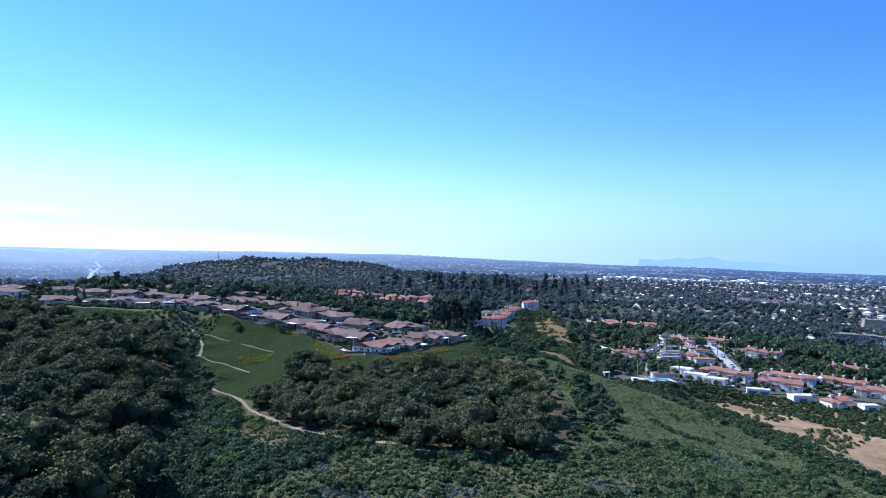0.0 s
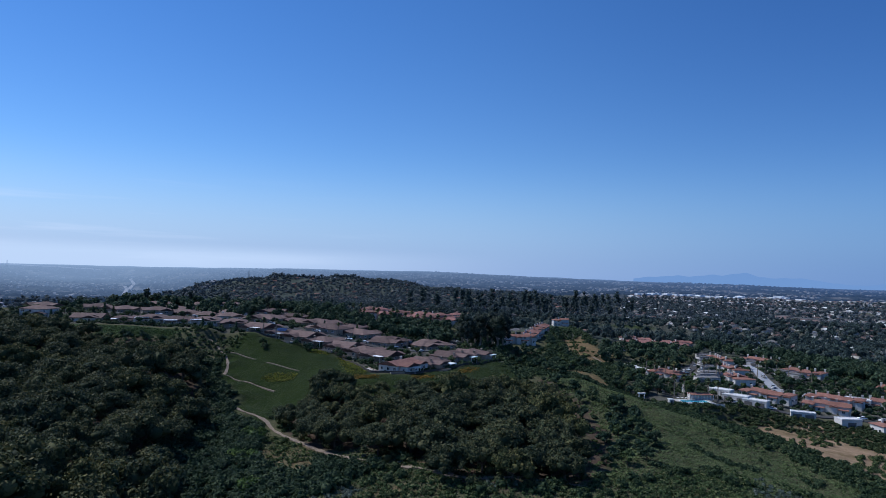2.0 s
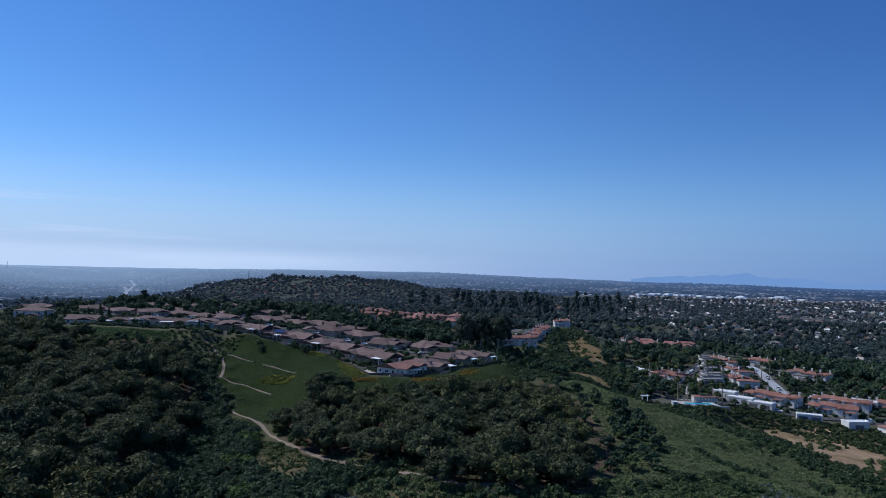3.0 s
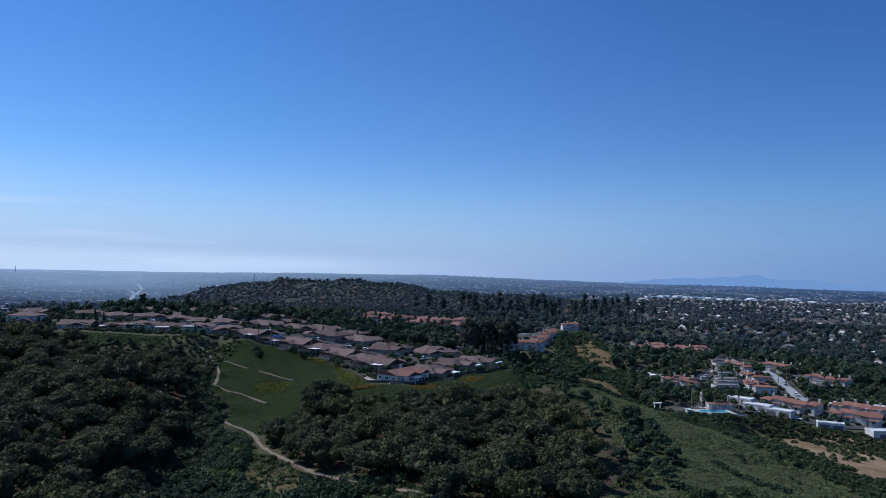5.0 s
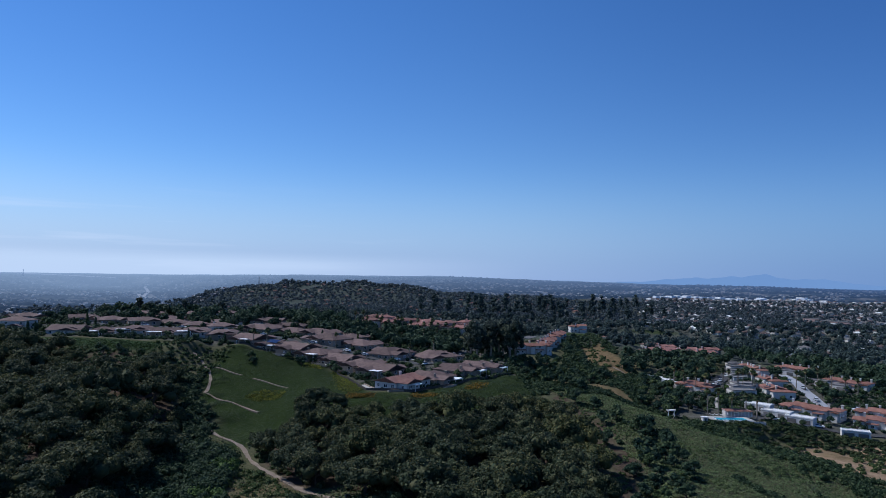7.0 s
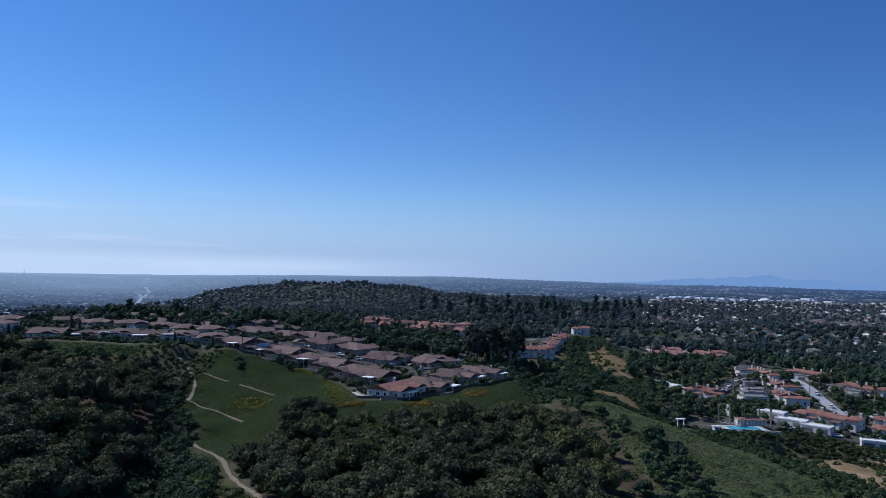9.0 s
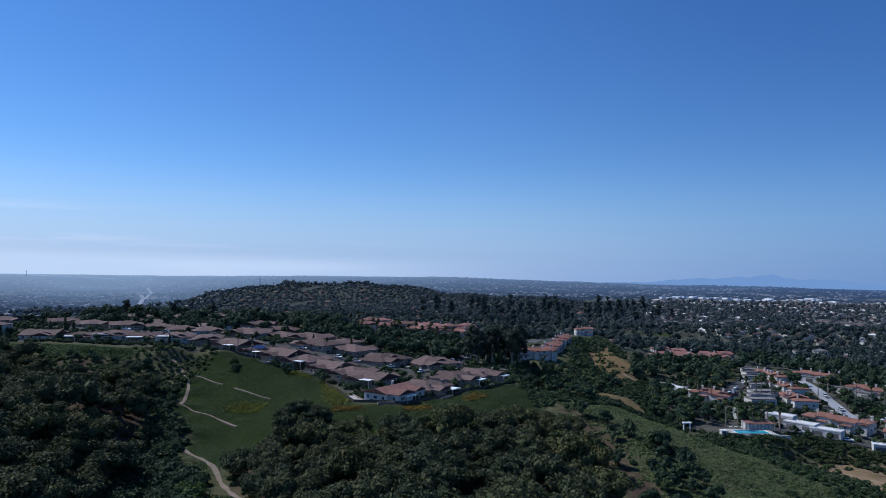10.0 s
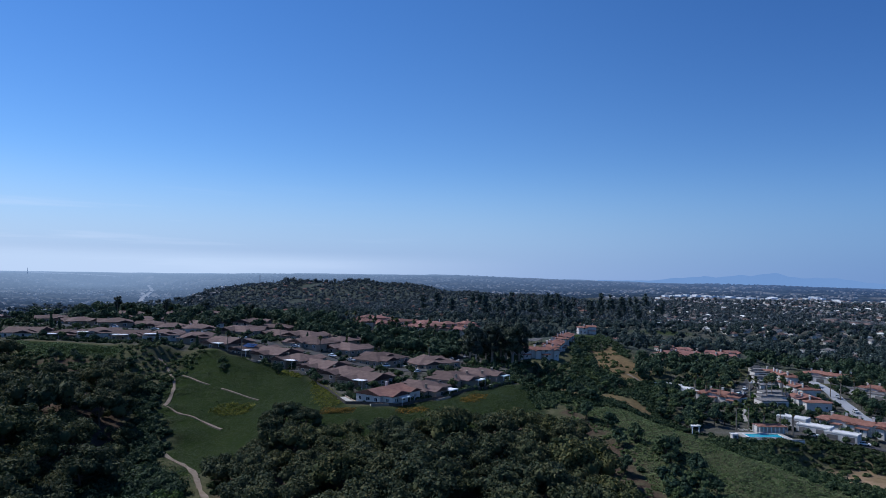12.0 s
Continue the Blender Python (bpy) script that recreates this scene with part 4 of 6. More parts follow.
for k, (x, y) in enumerate(((-252, 377), (-235, 383), (-219, 387), (-203, 391), (-187, 393), (-171, 397))):
    building("house", RIM_LABEL, "house", "houses on the mesa", x, y, 14 + 3 * (k % 3), [(0, 0, 17.5, 15, 2.6, "hip" if k % 3 else "gx"), (4, 2, 8, 16, 2.9, "gy"), (3 - 2 * (k % 3), -6.5, 8, 7, 2.7, "gy"), (-4, 6, 8, 7, 2.7, "gy")], "wall_cream" if k % 2 else "wall_white", "roof_tan", chimneys=[(3, 4)] if k % 2 else [], seed=30 + k, lift=-1.0)
    if k in (1, 2, 3, 4):
        dx, dy = along(16, -3, -9)
        patio_cover(x + dx, y + dy, 16, 8, 3.6, z_at(x, y) + 0.2)
for k, (x, y, st) in enumerate(((-292, 386, 2), (-288, 440, 1), (-264, 432, 1), (-246, 470, 1), (-224, 440, 1), (-244, 506, 1), (-206, 470, 1), (-303, 478, 1), (-284, 512, 1), (-190, 434, 1), (-322, 430, 1), (-180, 486, 1), (-225, 520, 1), (-207, 436, 1), (-268, 480, 1), (-172, 462, 1), (-158, 476, 1), (-238, 428, 1))):
    building("house", RIM_LABEL if st == 1 else "two-storey cream stucco house with a brown hipped roof", "house", "houses on the mesa", x, y, 10 + 27 * (k % 4), [(0, 0, 17, 13, 2.7 * st + 0.2, "hip"), (4, -7, 8, 6, 2.8, "gy"), (-5, 4, 9, 11, 2.6, "gx")], "wall_cream" if k % 3 else "wall_white", "roof_tan", chimneys=[(-4, 3)] if k % 2 else [], seed=40 + k, lift=-0.6)

# blue panels on one roof of the rim
array = tagged(new("solar_array"), "dark blue solar panels lying on a brown tiled roof", "solar panels")
array.matrix_basis = pose(-133, 382, z_at(-133, 382) - 0.45, 0, 0, 157)
for i in range(4):
    for j in range(2):
        p = piece("panel", box(-0.9, -0.85, 0, 0.9, 0.85, 0.05), "solar", array)
        p.matrix_basis = pose(-4.5 + 1.9 * i, 3.2 + 1.75 * j, 5.05 - 0.66 * j, -19, 0, 0)

# rose-roofed villas behind the mesa
for k, (x, y) in enumerate(((-110, 509), (-97, 507), (-86, 513), (-75, 507), (-63, 512), (-104, 524), (-91, 529), (-72, 526), (-56, 524), (-46, 516), (-58, 542), (-44, 536), (-82, 542), (-100, 540), (-112, 524), (-66, 534))):
    building("villa", "two-storey pink stucco villa with rose tiled roofs", "house", "pink villas behind the mesa", x, y, 8 + 21 * (k % 3), [(0, 0, 11, 9, 3.6 + 0.9 * (k % 3), "hip"), (3.5, -4, 6, 6, 3.2, "gy"), (-4, -4, 5, 6, 3.0 + k % 2, "hip"), (-3, 4, 7, 6, 3.8, "gx")], "wall_pink" if k % 3 else "wall_white", "roof_pink" if k % 2 else "roof_rose", chimneys=[(3, 2)] if k % 2 else [], seed=60 + k, lift=0.3, pitch=0.34)


def terrace(label, group, x, y, deg, units, roof="roof_orange", seed=0, depth=8.6, unit=6.2, high=3.9, lift=-0.7, stacks_every=1):
    """A row of joined two-storey homes whose roofs step in and out."""
    blocks, stacks = [], []
    for u in range(units):
        cx = (u - (units - 1) / 2) * unit
        off = (-0.6, 0.9, 0.1)[u % 3]
        blocks.append((cx, off, unit - 0.02, depth, high + (0.0, 0.45, 0.2)[u % 3], "gx" if u % 4 else "hip"))
        if u % 2 == 0:
            blocks.append((cx + 0.6, off - depth / 2 - 0.55, unit * 0.52, 2.2, high - 0.3, "gy"))
        else:
            blocks.append((cx - 0.4, off - depth / 2 - 0.95, unit * 0.7, 1.9, 2.5, "gx"))
        if u % stacks_every == 0:
            stacks.append((cx + unit * 0.3, off + 2.2))
    return building("terrace_row", label, "terraced houses", group, x, y, deg, blocks, "wall_white", roof, chimneys=stacks, every=3.1, seed=seed, lift=lift, pitch=0.27)


def garages(x, y, deg, w, d, label="flat-roofed white garage block with panelled doors", h=2.8, roof="roof_white"):
    ob = tagged(new("garage_block"), label, "garage", "garages between the white terraces")
    ob.matrix_basis = pose(x, y, z_at(x, y) + 0.2, 0, 0, deg)
    HOMES.append((x, y, w / 2))
    piece("wall", wall_geo(0, 0, w, d, h, "flat"), "wall_white", ob)
    piece("roof", roof_geo(0, 0, w, d, h, "flat"), roof, ob, "flat pale roof")
    n = max(1, int(w / 5.2))
    for k in range(n):
        g = piece("garage_door", box(-2.0, -0.05, 0, 2.0, 0.05, 2.1), "roof_grey", ob)
        g.location = ((k + 0.5) / n * w - w / 2, -d / 2 - 0.05, 0)
    return ob


def carport(x, y, deg, w, d):
    ob = tagged(new("carport"), "long carport with a grey flat roof on steel posts", "carport", "carports beside the terraces")
    ob.matrix_basis = pose(x, y, z_at(x, y) + 0.2, 0, 0, deg)
    HOMES.append((x, y, w / 2))
    piece("roof", joined([box(-w / 2, -d / 2, 2.5, w / 2, d / 2, 2.7), box(-w / 2, -0.06, 2.7, w / 2, 0.06, 2.78)]), "roof_grey", ob)
    for k in range(int(w / 5) + 1):
        for py in (-d / 2 + 0.4, d / 2 - 0.4):
            piece("post", box(-w / 2 + 0.2 + k * 4.9, py - 0.07, -0.8, -w / 2 + 0.34 + k * 4.9, py + 0.07, 2.5), "steel", ob)
    return ob


WHITE_ROW = "white two-storey terraced houses with orange tiled roofs and chimneys"
V = "white terraces with orange roofs"
terrace(WHITE_ROW, V, 95, 416, -42, 4, seed=1, unit=5.4)
garages(75, 443, -45, 13, 6)
garages(79, 434, -45, 13, 6)
garages(84, 425, -45, 11, 6)
terrace(WHITE_ROW, V, 151, 494, 97, 5, seed=2, unit=5.4)
terrace(WHITE_ROW, V, 147, 462, 97, 5, seed=3, unit=5.4)
terrace(WHITE_ROW, V, 140, 430, 92, 4, seed=14, unit=5.4, depth=11)
for gx, gy in ((143, 512), (140, 500), (137, 488), (134, 475), (131, 463)):
    garages(gx, gy, 9, 9, 7, roof="roof_grey")
for gx, gy in ((127, 441), (122, 430), (119, 419)):
    garages(gx, gy, 9, 13, 8, roof="roof_grey")
terrace(WHITE_ROW, V, 185, 516, -38, 5, seed=4, unit=5.4)
garages(175, 508, -38, 14, 6, roof="roof_grey")
garages(184, 501, -38, 10, 6)
terrace(WHITE_ROW, V, 196, 470, -46, 5, seed=5, unit=5.4)
garages(180, 470, -46, 13, 7, roof="roof_grey")
garages(186, 460, -46, 13, 7, roof="roof_grey")
terrace(WHITE_ROW, V, 141, 384, -42, 5, seed=6, unit=5.4)
garages(117, 386, -38, 12, 6.5)
garages(122, 376, -38, 13, 6.5)
garages(129, 367, -38, 12, 6)
terrace(WHITE_ROW, V, 176, 384, -32, 5, seed=7, unit=5.4)
terrace(WHITE_ROW, V, 165, 369, -28, 4, seed=8, unit=5.4)
terrace("white two-storey end house with an orange hipped roof above the sand", V, 176, 334, 12, 2, seed=9, unit=6)
garages(162, 341, 8, 10, 6, h=3.2)
garages(146, 352, -16, 11, 4.5, h=2.8)
garages(190, 331, 10, 8, 5)
terrace(WHITE_ROW, V, 205, 386, -38, 5, seed=10, unit=5.4)
garages(192, 392, -38, 13, 6)
terrace(WHITE_ROW, V, 216, 362, -24, 5, seed=11, unit=5.4)
terrace(WHITE_ROW, V, 232, 430, -40, 4, seed=12)
terrace(WHITE_ROW, V, 246, 392, -30, 4, seed=13)

# apartments at the mesa's far corner
APT = "two-storey pale stucco apartments with orange tiled roofs"
terrace(APT, "apartments on the mesa's corner", 3, 472, 24, 5, seed=20, high=5.0, unit=6.0)
terrace(APT, "apartments on the mesa's corner", 16, 512, 78, 6, seed=21, high=5.0, unit=6.4)
terrace(APT, "apartments on the mesa's corner", 25, 562, 76, 6, seed=22, high=5.0, unit=6.4)
terrace(APT, "apartments on the mesa's corner", 48, 648, 10, 2, seed=23, high=5.2, unit=7.5)
carport(-5, 520, 76, 26, 7)
carport(4, 556, 76, 24, 7)
carport(-14, 490, 40, 16, 6)
building("villa", "pink stucco villa with a rose tiled roof", "house", "rose-roofed homes by the green", 80, 655, 20, [(0, 0, 15, 11, 5.5, "hip"), (4, -6, 6, 5, 3, "gy")], "wall_cream", "roof_rose", seed=3)
for k, (x, y, deg, n) in enumerate(((80, 530, 20, 3), (94, 541, 40, 3), (108, 560, 30, 3), (124, 574, 12, 3), (142, 586, 20, 3), (112, 582, 35, 3), (96, 566, 35, 2), (132, 602, 20, 3), (150, 604, 28, 3), (104, 606, 10, 2), (118, 618, 30, 3))):
    terrace("pinkish terraced homes with rose tiled roofs", "rose-roofed homes by the green", x, y, deg, n, "roof_pink", 30 + k, high=3.3, stacks_every=3)


# ---- trees among the houses, scrub, woods ----
POOL_YARD = [(63, 345), (72, 345), (80, 347), (110, 351), (114, 374), (80, 368), (63, 354)]


def clear(spots, gap=2.0):
    homes = np.array(HOMES)
    spots = [q for q in spots if not in_poly(np.array([q[0]]), np.array([q[1]]), POOL_YARD)[0]]
    return [(x, y) for x, y in spots if np.all(np.hypot(homes[:, 0] - x, homes[:, 1] - y) > homes[:, 2] + gap)]


town = Planter([tree_proto("garden_tree", "round dark green garden tree between the houses", "tree", 7.5, 6.5, 12, 34, 0.4, "town_leaf", "bark", s, "round") for s in (11, 12, 13)], "garden trees")
gums = Planter([tree_proto("gum_tree", "tall eucalyptus with loose grey-green crown and pale trunk", "tree", 21, 12, 34, 95, 0.45, "gum_leaf", "pale_bark", s, "gum") for s in (21, 22)], "eucalyptus trees")
spires = Planter([tree_proto("cypress", "slim dark conifer among the houses", "tree", 10, 4, 9, 50, 0.4, "town_leaf", "bark", s, "spire") for s in (31, 32)], "conifers")
palms = Planter([palm_proto(11, s) for s in (41, 42)], "fan palms")
bright = Planter([tree_proto("street_tree", "fresh green street tree beside the terraces", "tree", 6, 6, 10, 34, 0.38, "lush_leaf", "bark", s, "round") for s in (51,)], "fresh green street trees")
bushes = Planter([tree_proto("dark_bush", "rounded dark green bush on the slope", "bush", 4.2, 5.0, 10, 38, 0.34, "town_leaf", "bark", s, "oak") for s in (61, 62)], "round bushes on the slopes")

far_garden = []
for x, y in clear(off_street(scatter(MESA, 9.5, 71, 3), 6.0), 1.2):
    if y > 440:
        far_garden.append((x, y))
    else:
        (spires if (x * 7 + y) % 9 < 1 else town).put(x, y, 0.7)
for x, y in ((-27, 420), (-19, 426), (-12, 432), (-31, 428), (-23, 436), (-8, 424), (-15, 444), (-26, 446), (-5, 436)):
    gums.put(x, y, 1.0)
for x, y in clear([(-136, 424), (-120, 420), (-84, 372), (-60, 384), (-104, 396), (-52, 420), (-66, 470), (-58, 476), (-88, 484), (-94, 478), (-78, 488), (-108, 482), (-112, 488), (-100, 490), (-64, 488), (-50, 500), (-142, 372), (-132, 366)], 0):
    palms.put(x, y, 0.85)
for k in range(15):
    palms.put(-119 + 5 * k, 493 + 5 * math.sin(2.4 * k), 0.95)
belt = far_garden + scatter([(-140, 455), (-40, 440), (-20, 460), (-30, 510), (-70, 490), (-120, 482)], 7.5, 72)
belt += clear(scatter([(-330, 520), (-150, 470), (-130, 500), (-150, 560), (-330, 570)], 11, 73), 0)
for x, y in ((-262, 520), (-236, 530), (-300, 520), (-190, 505)):
    gums.put(x, y, 0.55)
# bushes and small trees on the green slope and the western lawn
for x, y in ((-134, 352), (-131, 347), (-112, 356), (-108, 352), (-92, 350), (-88, 344), (-118, 361), (-104, 360), (-194, 335), (-189, 331), (-183, 336), (-176, 333), (-199, 331), (-170, 338), (-205, 336)):
    bushes.put(x, y, 1.0)
for x, y in scatter([(-8, 384), (8, 364), (28, 352), (33, 390), (46, 400), (44, 430), (32, 440), (24, 455), (2, 442), (-8, 410)], 5.0, 74, avoid=(RIM_DIRT,)):
    bushes.put(x, y, 1.15)
for x, y in scatter([(28, 440), (40, 440), (36, 500), (40, 580), (33, 560), (30, 500)], 6.0, 77):
    bushes.put(x, y, 1.3)
for x, y in scatter([(56, 362), (66, 352), (72, 372), (80, 408), (74, 440), (64, 420)], 6.0, 75):
    town.put(x, y, 0.95)
for x, y in clear(off_street(scatter(VILLAGE, 7.5, 76, 2), 4.8), -0.6):
    if y > 470 or x > 230:
        far_garden.append((x, y))
    else:
        (town if (x + y) % 4 > 1 else bright).put(x, y, 0.68)
belt += [q for q in far_garden if q[0] > 0]
groves = scatter([(104, 440), (116, 450), (128, 500), (134, 520), (118, 520), (106, 480), (98, 450)], 6.0, 94) + scatter([(160, 500), (170, 480), (174, 440), (167, 420), (160, 440)], 6.5, 95)
groves += scatter([(205, 450), (240, 412), (226, 400), (200, 420)], 6.5, 96) + scatter([(196, 500), (215, 480), (250, 470), (230, 520), (205, 530)], 7.0, 97) + scatter([(66, 356), (79, 354), (82, 372), (88, 386), (78, 394), (70, 376)], 5.2, 98)
for x, y in clear(off_street(groves, 4.5), -0.5):
    town.put(x, y, 0.92)
for x, y in ((112, 428), (116, 431), (120, 428), (124, 433), (128, 430), (131, 434), (122, 437), (84, 423), (88, 418), (93, 412), (97, 409), (92, 366), (98, 366), (104, 365), (110, 368), (172, 452), (178, 448), (184, 445), (189, 441), (160, 452), (163, 447), (108, 362), (86, 362)):
    palms.put(x, y, 1.0)
belt += clear(scatter([(60, 445), (128, 500), (150, 540), (100, 540), (72, 510), (62, 470)], 9.0, 78), 0)
# oaks and bushes at the edges of the grove, on the bare slope
for x, y in ((38, 262), (42, 270), (47, 264), (29, 272), (43, 286), (36, 300), (50, 277), (22, 322), (29, 316), (33, 240), (40, 254), (46, 290), (30, 296)):
    bushes.put(x, y, 1.35)
for x, y in scatter([(30, 220), (42, 218), (54, 246), (54, 276), (40, 294), (36, 262)], 6.0, 99, tries=900):
    bushes.put(x, y, 1.05)


def turf(name, label, category, poly, count, size, tilt, height, leaf, seed, clear_of=()):
    """A close mat of small leaves over the land."""
    rs = np.random.RandomState(seed)
    xs, ys = [p[0] for p in poly], [p[1] for p in poly]
    x, y = rs.uniform(min(xs), max(xs), count * 3), rs.uniform(min(ys), max(ys), count * 3)
    ok = edge_distance(x, y, poly) > rs.normal(0, 1.2, len(x))
    for other in clear_of:
        ok &= ~in_poly(x, y, other)
    x, y = x[ok][:count], y[ok][:count]
    k = len(x)
    lift = height * (0.35 + 0.65 * rs.uniform(0, 1, k)) * np.clip(0.7 + 0.5 * wave(x, y, 6, seed), 0.2, 1.5)
    p = np.stack([x, y, land(x, y) + lift], 1)
    n = rs.normal(size=(k, 3)) * tilt + np.array([0, 0, 1.0])
    n /= np.linalg.norm(n, axis=1)[:, None]
    t = np.cross(n, rs.normal(size=(k, 3)))
    t /= np.linalg.norm(t, axis=1)[:, None] + 1e-9
    b = np.cross(n, t)
    s = size * rs.uniform(0.6, 1.4, (k, 1))
    V = np.stack([p - t * s, p - b * s * 0.6, p + t * s, p + b * s * 0.6], 1).reshape(-1, 3)
    return raw_stuff(name, label, category, V, np.arange(4 * k).reshape(-1, 4), leaf)


def far_trees(name, label, spots, lo, hi, leaf, seed, tall=1.0, per=12, size=0.9, lumps=2):
    rs = np.random.RandomState(seed)
    p = np.array(spots)
    z = land(p[:, 0], p[:, 1])
    L = []
    for (x, y), g in zip(spots, z):
        h = rs.uniform(lo, hi)
        r = h * rs.uniform(0.34, 0.48) / tall
        L.append((x, y, g + h * 0.5, r, r, h * 0.42))
        for _ in range(lumps):
            a = rs.uniform(0, 6.283)
            L.append((x + r * 0.7 * math.cos(a), y + r * 0.7 * math.sin(a), g + h * rs.uniform(0.35, 0.75), r * 0.7, r * 0.7, r * 0.75))
    V, F = leaf_cloud(L, per, size, rs, core=0.6)
    return raw_stuff(name, label, "trees", V, F, leaf)


def raw_stuff(name, label, category, V, F, leaf):
    me = bpy.data.meshes.new(name)
    me.vertices.add(len(V))
    me.vertices.foreach_set("co", V.astype(np.float32).ravel())
    tri = F[:, 2] == F[:, 3]
    counts = np.where(tri, 3, 4)
    starts = np.concatenate([[0], np.cumsum(counts)[:-1]])
    loops = F.ravel()[np.stack([np.ones(len(F), bool)] * 3 + [~tri], 1).ravel()]
    me.loops.add(len(loops))
    me.loops.foreach_set("vertex_index", loops.astype(np.int32))
    me.polygons.add(len(F))
    me.polygons.foreach_set("loop_start", starts.astype(np.int32))
    me.polygons.foreach_set("use_smooth", np.ones(len(F), bool))
    me.update(calc_edges=True)
    me.materials.append(M[leaf])
    return tagged(new(name, me), label, category, kind="stuff")


belt += clear(scatter([(205, 500), (260, 462), (300, 480), (260, 525), (215, 566), (165, 606), (156, 565), (175, 540)], 8.0, 80), 0)
far_trees("garden_woods", "dark garden trees between the villas and homes", belt, 6, 10, "town_leaf", 79, per=70)
woods = scatter([(-330, 575), (-150, 565), (-20, 560), (10, 620), (40, 690), (60, 800), (150, 1000), (-520, 1000), (-420, 700)], 10.5, 81, tries=14000)
woods += scatter([(60, 690), (70, 560), (170, 600), (215, 562), (260, 520), (300, 480), (420, 480), (520, 700), (520, 1000), (100, 1000)], 11.5, 82, tries=14000, avoid=(GOLF,))
woods += scatter(GOLF, 15, 93, tries=3000)
CAR_PARK = [(196, 628), (222, 622), (282, 712), (262, 730)]
woods = [q for q in clear(woods, 2.0) if not in_poly(np.array([q[0]]), np.array([q[1]]), CAR_PARK)[0]]
far_trees("near_woods", "dark wooded gardens behind the mesa and village", woods, 6, 13, "hazed_far_leaf", 83, per=30, size=1.0)
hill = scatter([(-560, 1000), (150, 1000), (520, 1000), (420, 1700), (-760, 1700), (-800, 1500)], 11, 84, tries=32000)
far_trees("hill_woods", "wooded hillside with many dark trees", [q for q in hill if wave(np.array([q[0]]), np.array([q[1]]), 240, 8)[0] > (-0.7 if q[0] < -420 else -1.3)], 3.5, 8.5, "hazed_hill_leaf", 85, tall=0.6, per=20, size=1.3, lumps=1)
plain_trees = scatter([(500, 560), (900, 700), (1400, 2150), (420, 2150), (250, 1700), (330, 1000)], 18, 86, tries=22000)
far_trees("plain_trees", "trees scattered through the town on the plain", plain_trees, 6, 13, "hazed_hill_leaf", 87, per=16, size=1.4, lumps=1)
gum_row = scatter([(-160, 1010), (-100, 960), (60, 960), (150, 1020), (250, 1180), (200, 1360), (20, 1300), (-150, 1120)], 36, 88, tries=3000)
gum_lobes, gum_rs = [], np.random.RandomState(89)
for x, y in gum_row:
    g, h = z_at(x, y), gum_rs.uniform(14, 38)
    for _ in range(13):
        f, a = gum_rs.uniform(0.32, 0.93), gum_rs.uniform(0, 6.283)
        out, r = h * gum_rs.uniform(0, 0.2) * (1.3 - f), h * gum_rs.uniform(0.075, 0.135)
        gum_lobes.append((x + out * math.cos(a), y + out * math.sin(a), g + h * f, r, r, r * 1.1))
V, F = leaf_cloud(gum_lobes, 26, 1.2, gum_rs, core=0.6)
raw_stuff("gum_grove", "tall ragged eucalyptus grove on the skyline", "trees", V, F, "hazed_far_leaf")
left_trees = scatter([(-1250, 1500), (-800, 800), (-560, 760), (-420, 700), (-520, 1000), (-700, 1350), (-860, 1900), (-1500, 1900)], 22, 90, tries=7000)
far_trees("valley_trees", "dark trees in the valley beyond the mesa", left_trees, 8, 15, "hazed_hill_leaf", 91, per=18, size=1.4)
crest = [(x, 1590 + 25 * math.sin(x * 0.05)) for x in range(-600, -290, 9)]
far_trees("crest_trees", "row of trees along the hill's crest", crest, 7, 14, "hazed_hill_leaf", 92, per=24, size=1.2)

# scrub in the canyon and on the spur
CANYON = [(-114, 264), (-97, 252), (-89, 238), (-62, 212), (-40, 206), (-46, 188), (-66, 160), (-74, 130), (-84, 152), (-100, 188), (-116, 218), (-126, 252), (-134, 280), (-122, 284)]
FORE = [(-78, 128), (-66, 164), (-56, 208), (-46, 214), (-32, 210), (-22, 202), (0, 190), (24, 198), (34, 208), (44, 214), (66, 232), (112, 226), (124, 180), (118, 128), (0, 110)]
SPUR = [(26, 240), (32, 300), (14, 340), (8, 362), (20, 366), (44, 346), (66, 336), (84, 318), (104, 296), (122, 256), (136, 215), (136, 160), (62, 190), (26, 196)]
BACK = [(72, 352), (84, 348), (98, 338), (103, 330), (99, 318), (112, 290), (125, 262), (137, 225), (130, 200), (119, 224), (105, 270), (86, 298), (66, 330)]
BROWN = [(-88, 236), (-80, 238), (-60, 212), (-58, 196), (-70, 196), (-84, 216)]
HEDGE = [(84, 349), (96, 341), (112, 337), (120, 342), (142, 331), (158, 308), (178, 284), (240, 280), (240, 330), (180, 338), (152, 345), (122, 362), (104, 364)]


def masked(spots, size, seed, lo, hi):
    p = np.array(spots)
    v = wave(p[:, 0], p[:, 1], size, seed)
    return [q for q, f in zip(spots, v) if lo < f <= hi]


PATH_SIDE = [(-121, 260), (-113, 268), (-121, 287), (-138, 306), (-148, 328), (-158, 328), (-147, 306), (-128, 282)]
thicket("path_scrub", "dark shrubs crowding the bend of the dirt track", "shrubs", scatter(PATH_SIDE, 2.2, 149, tries=4000), 1.0, 2.2, 36, 0.34, "dark_scrub_leaf", 150, flat=0.95)
under = [q for q in off_tracks(scatter(WEST_GROVE, 4.4, 159, tries=9000), 2.5) if q[0] > -0.86 * q[1] - 14]
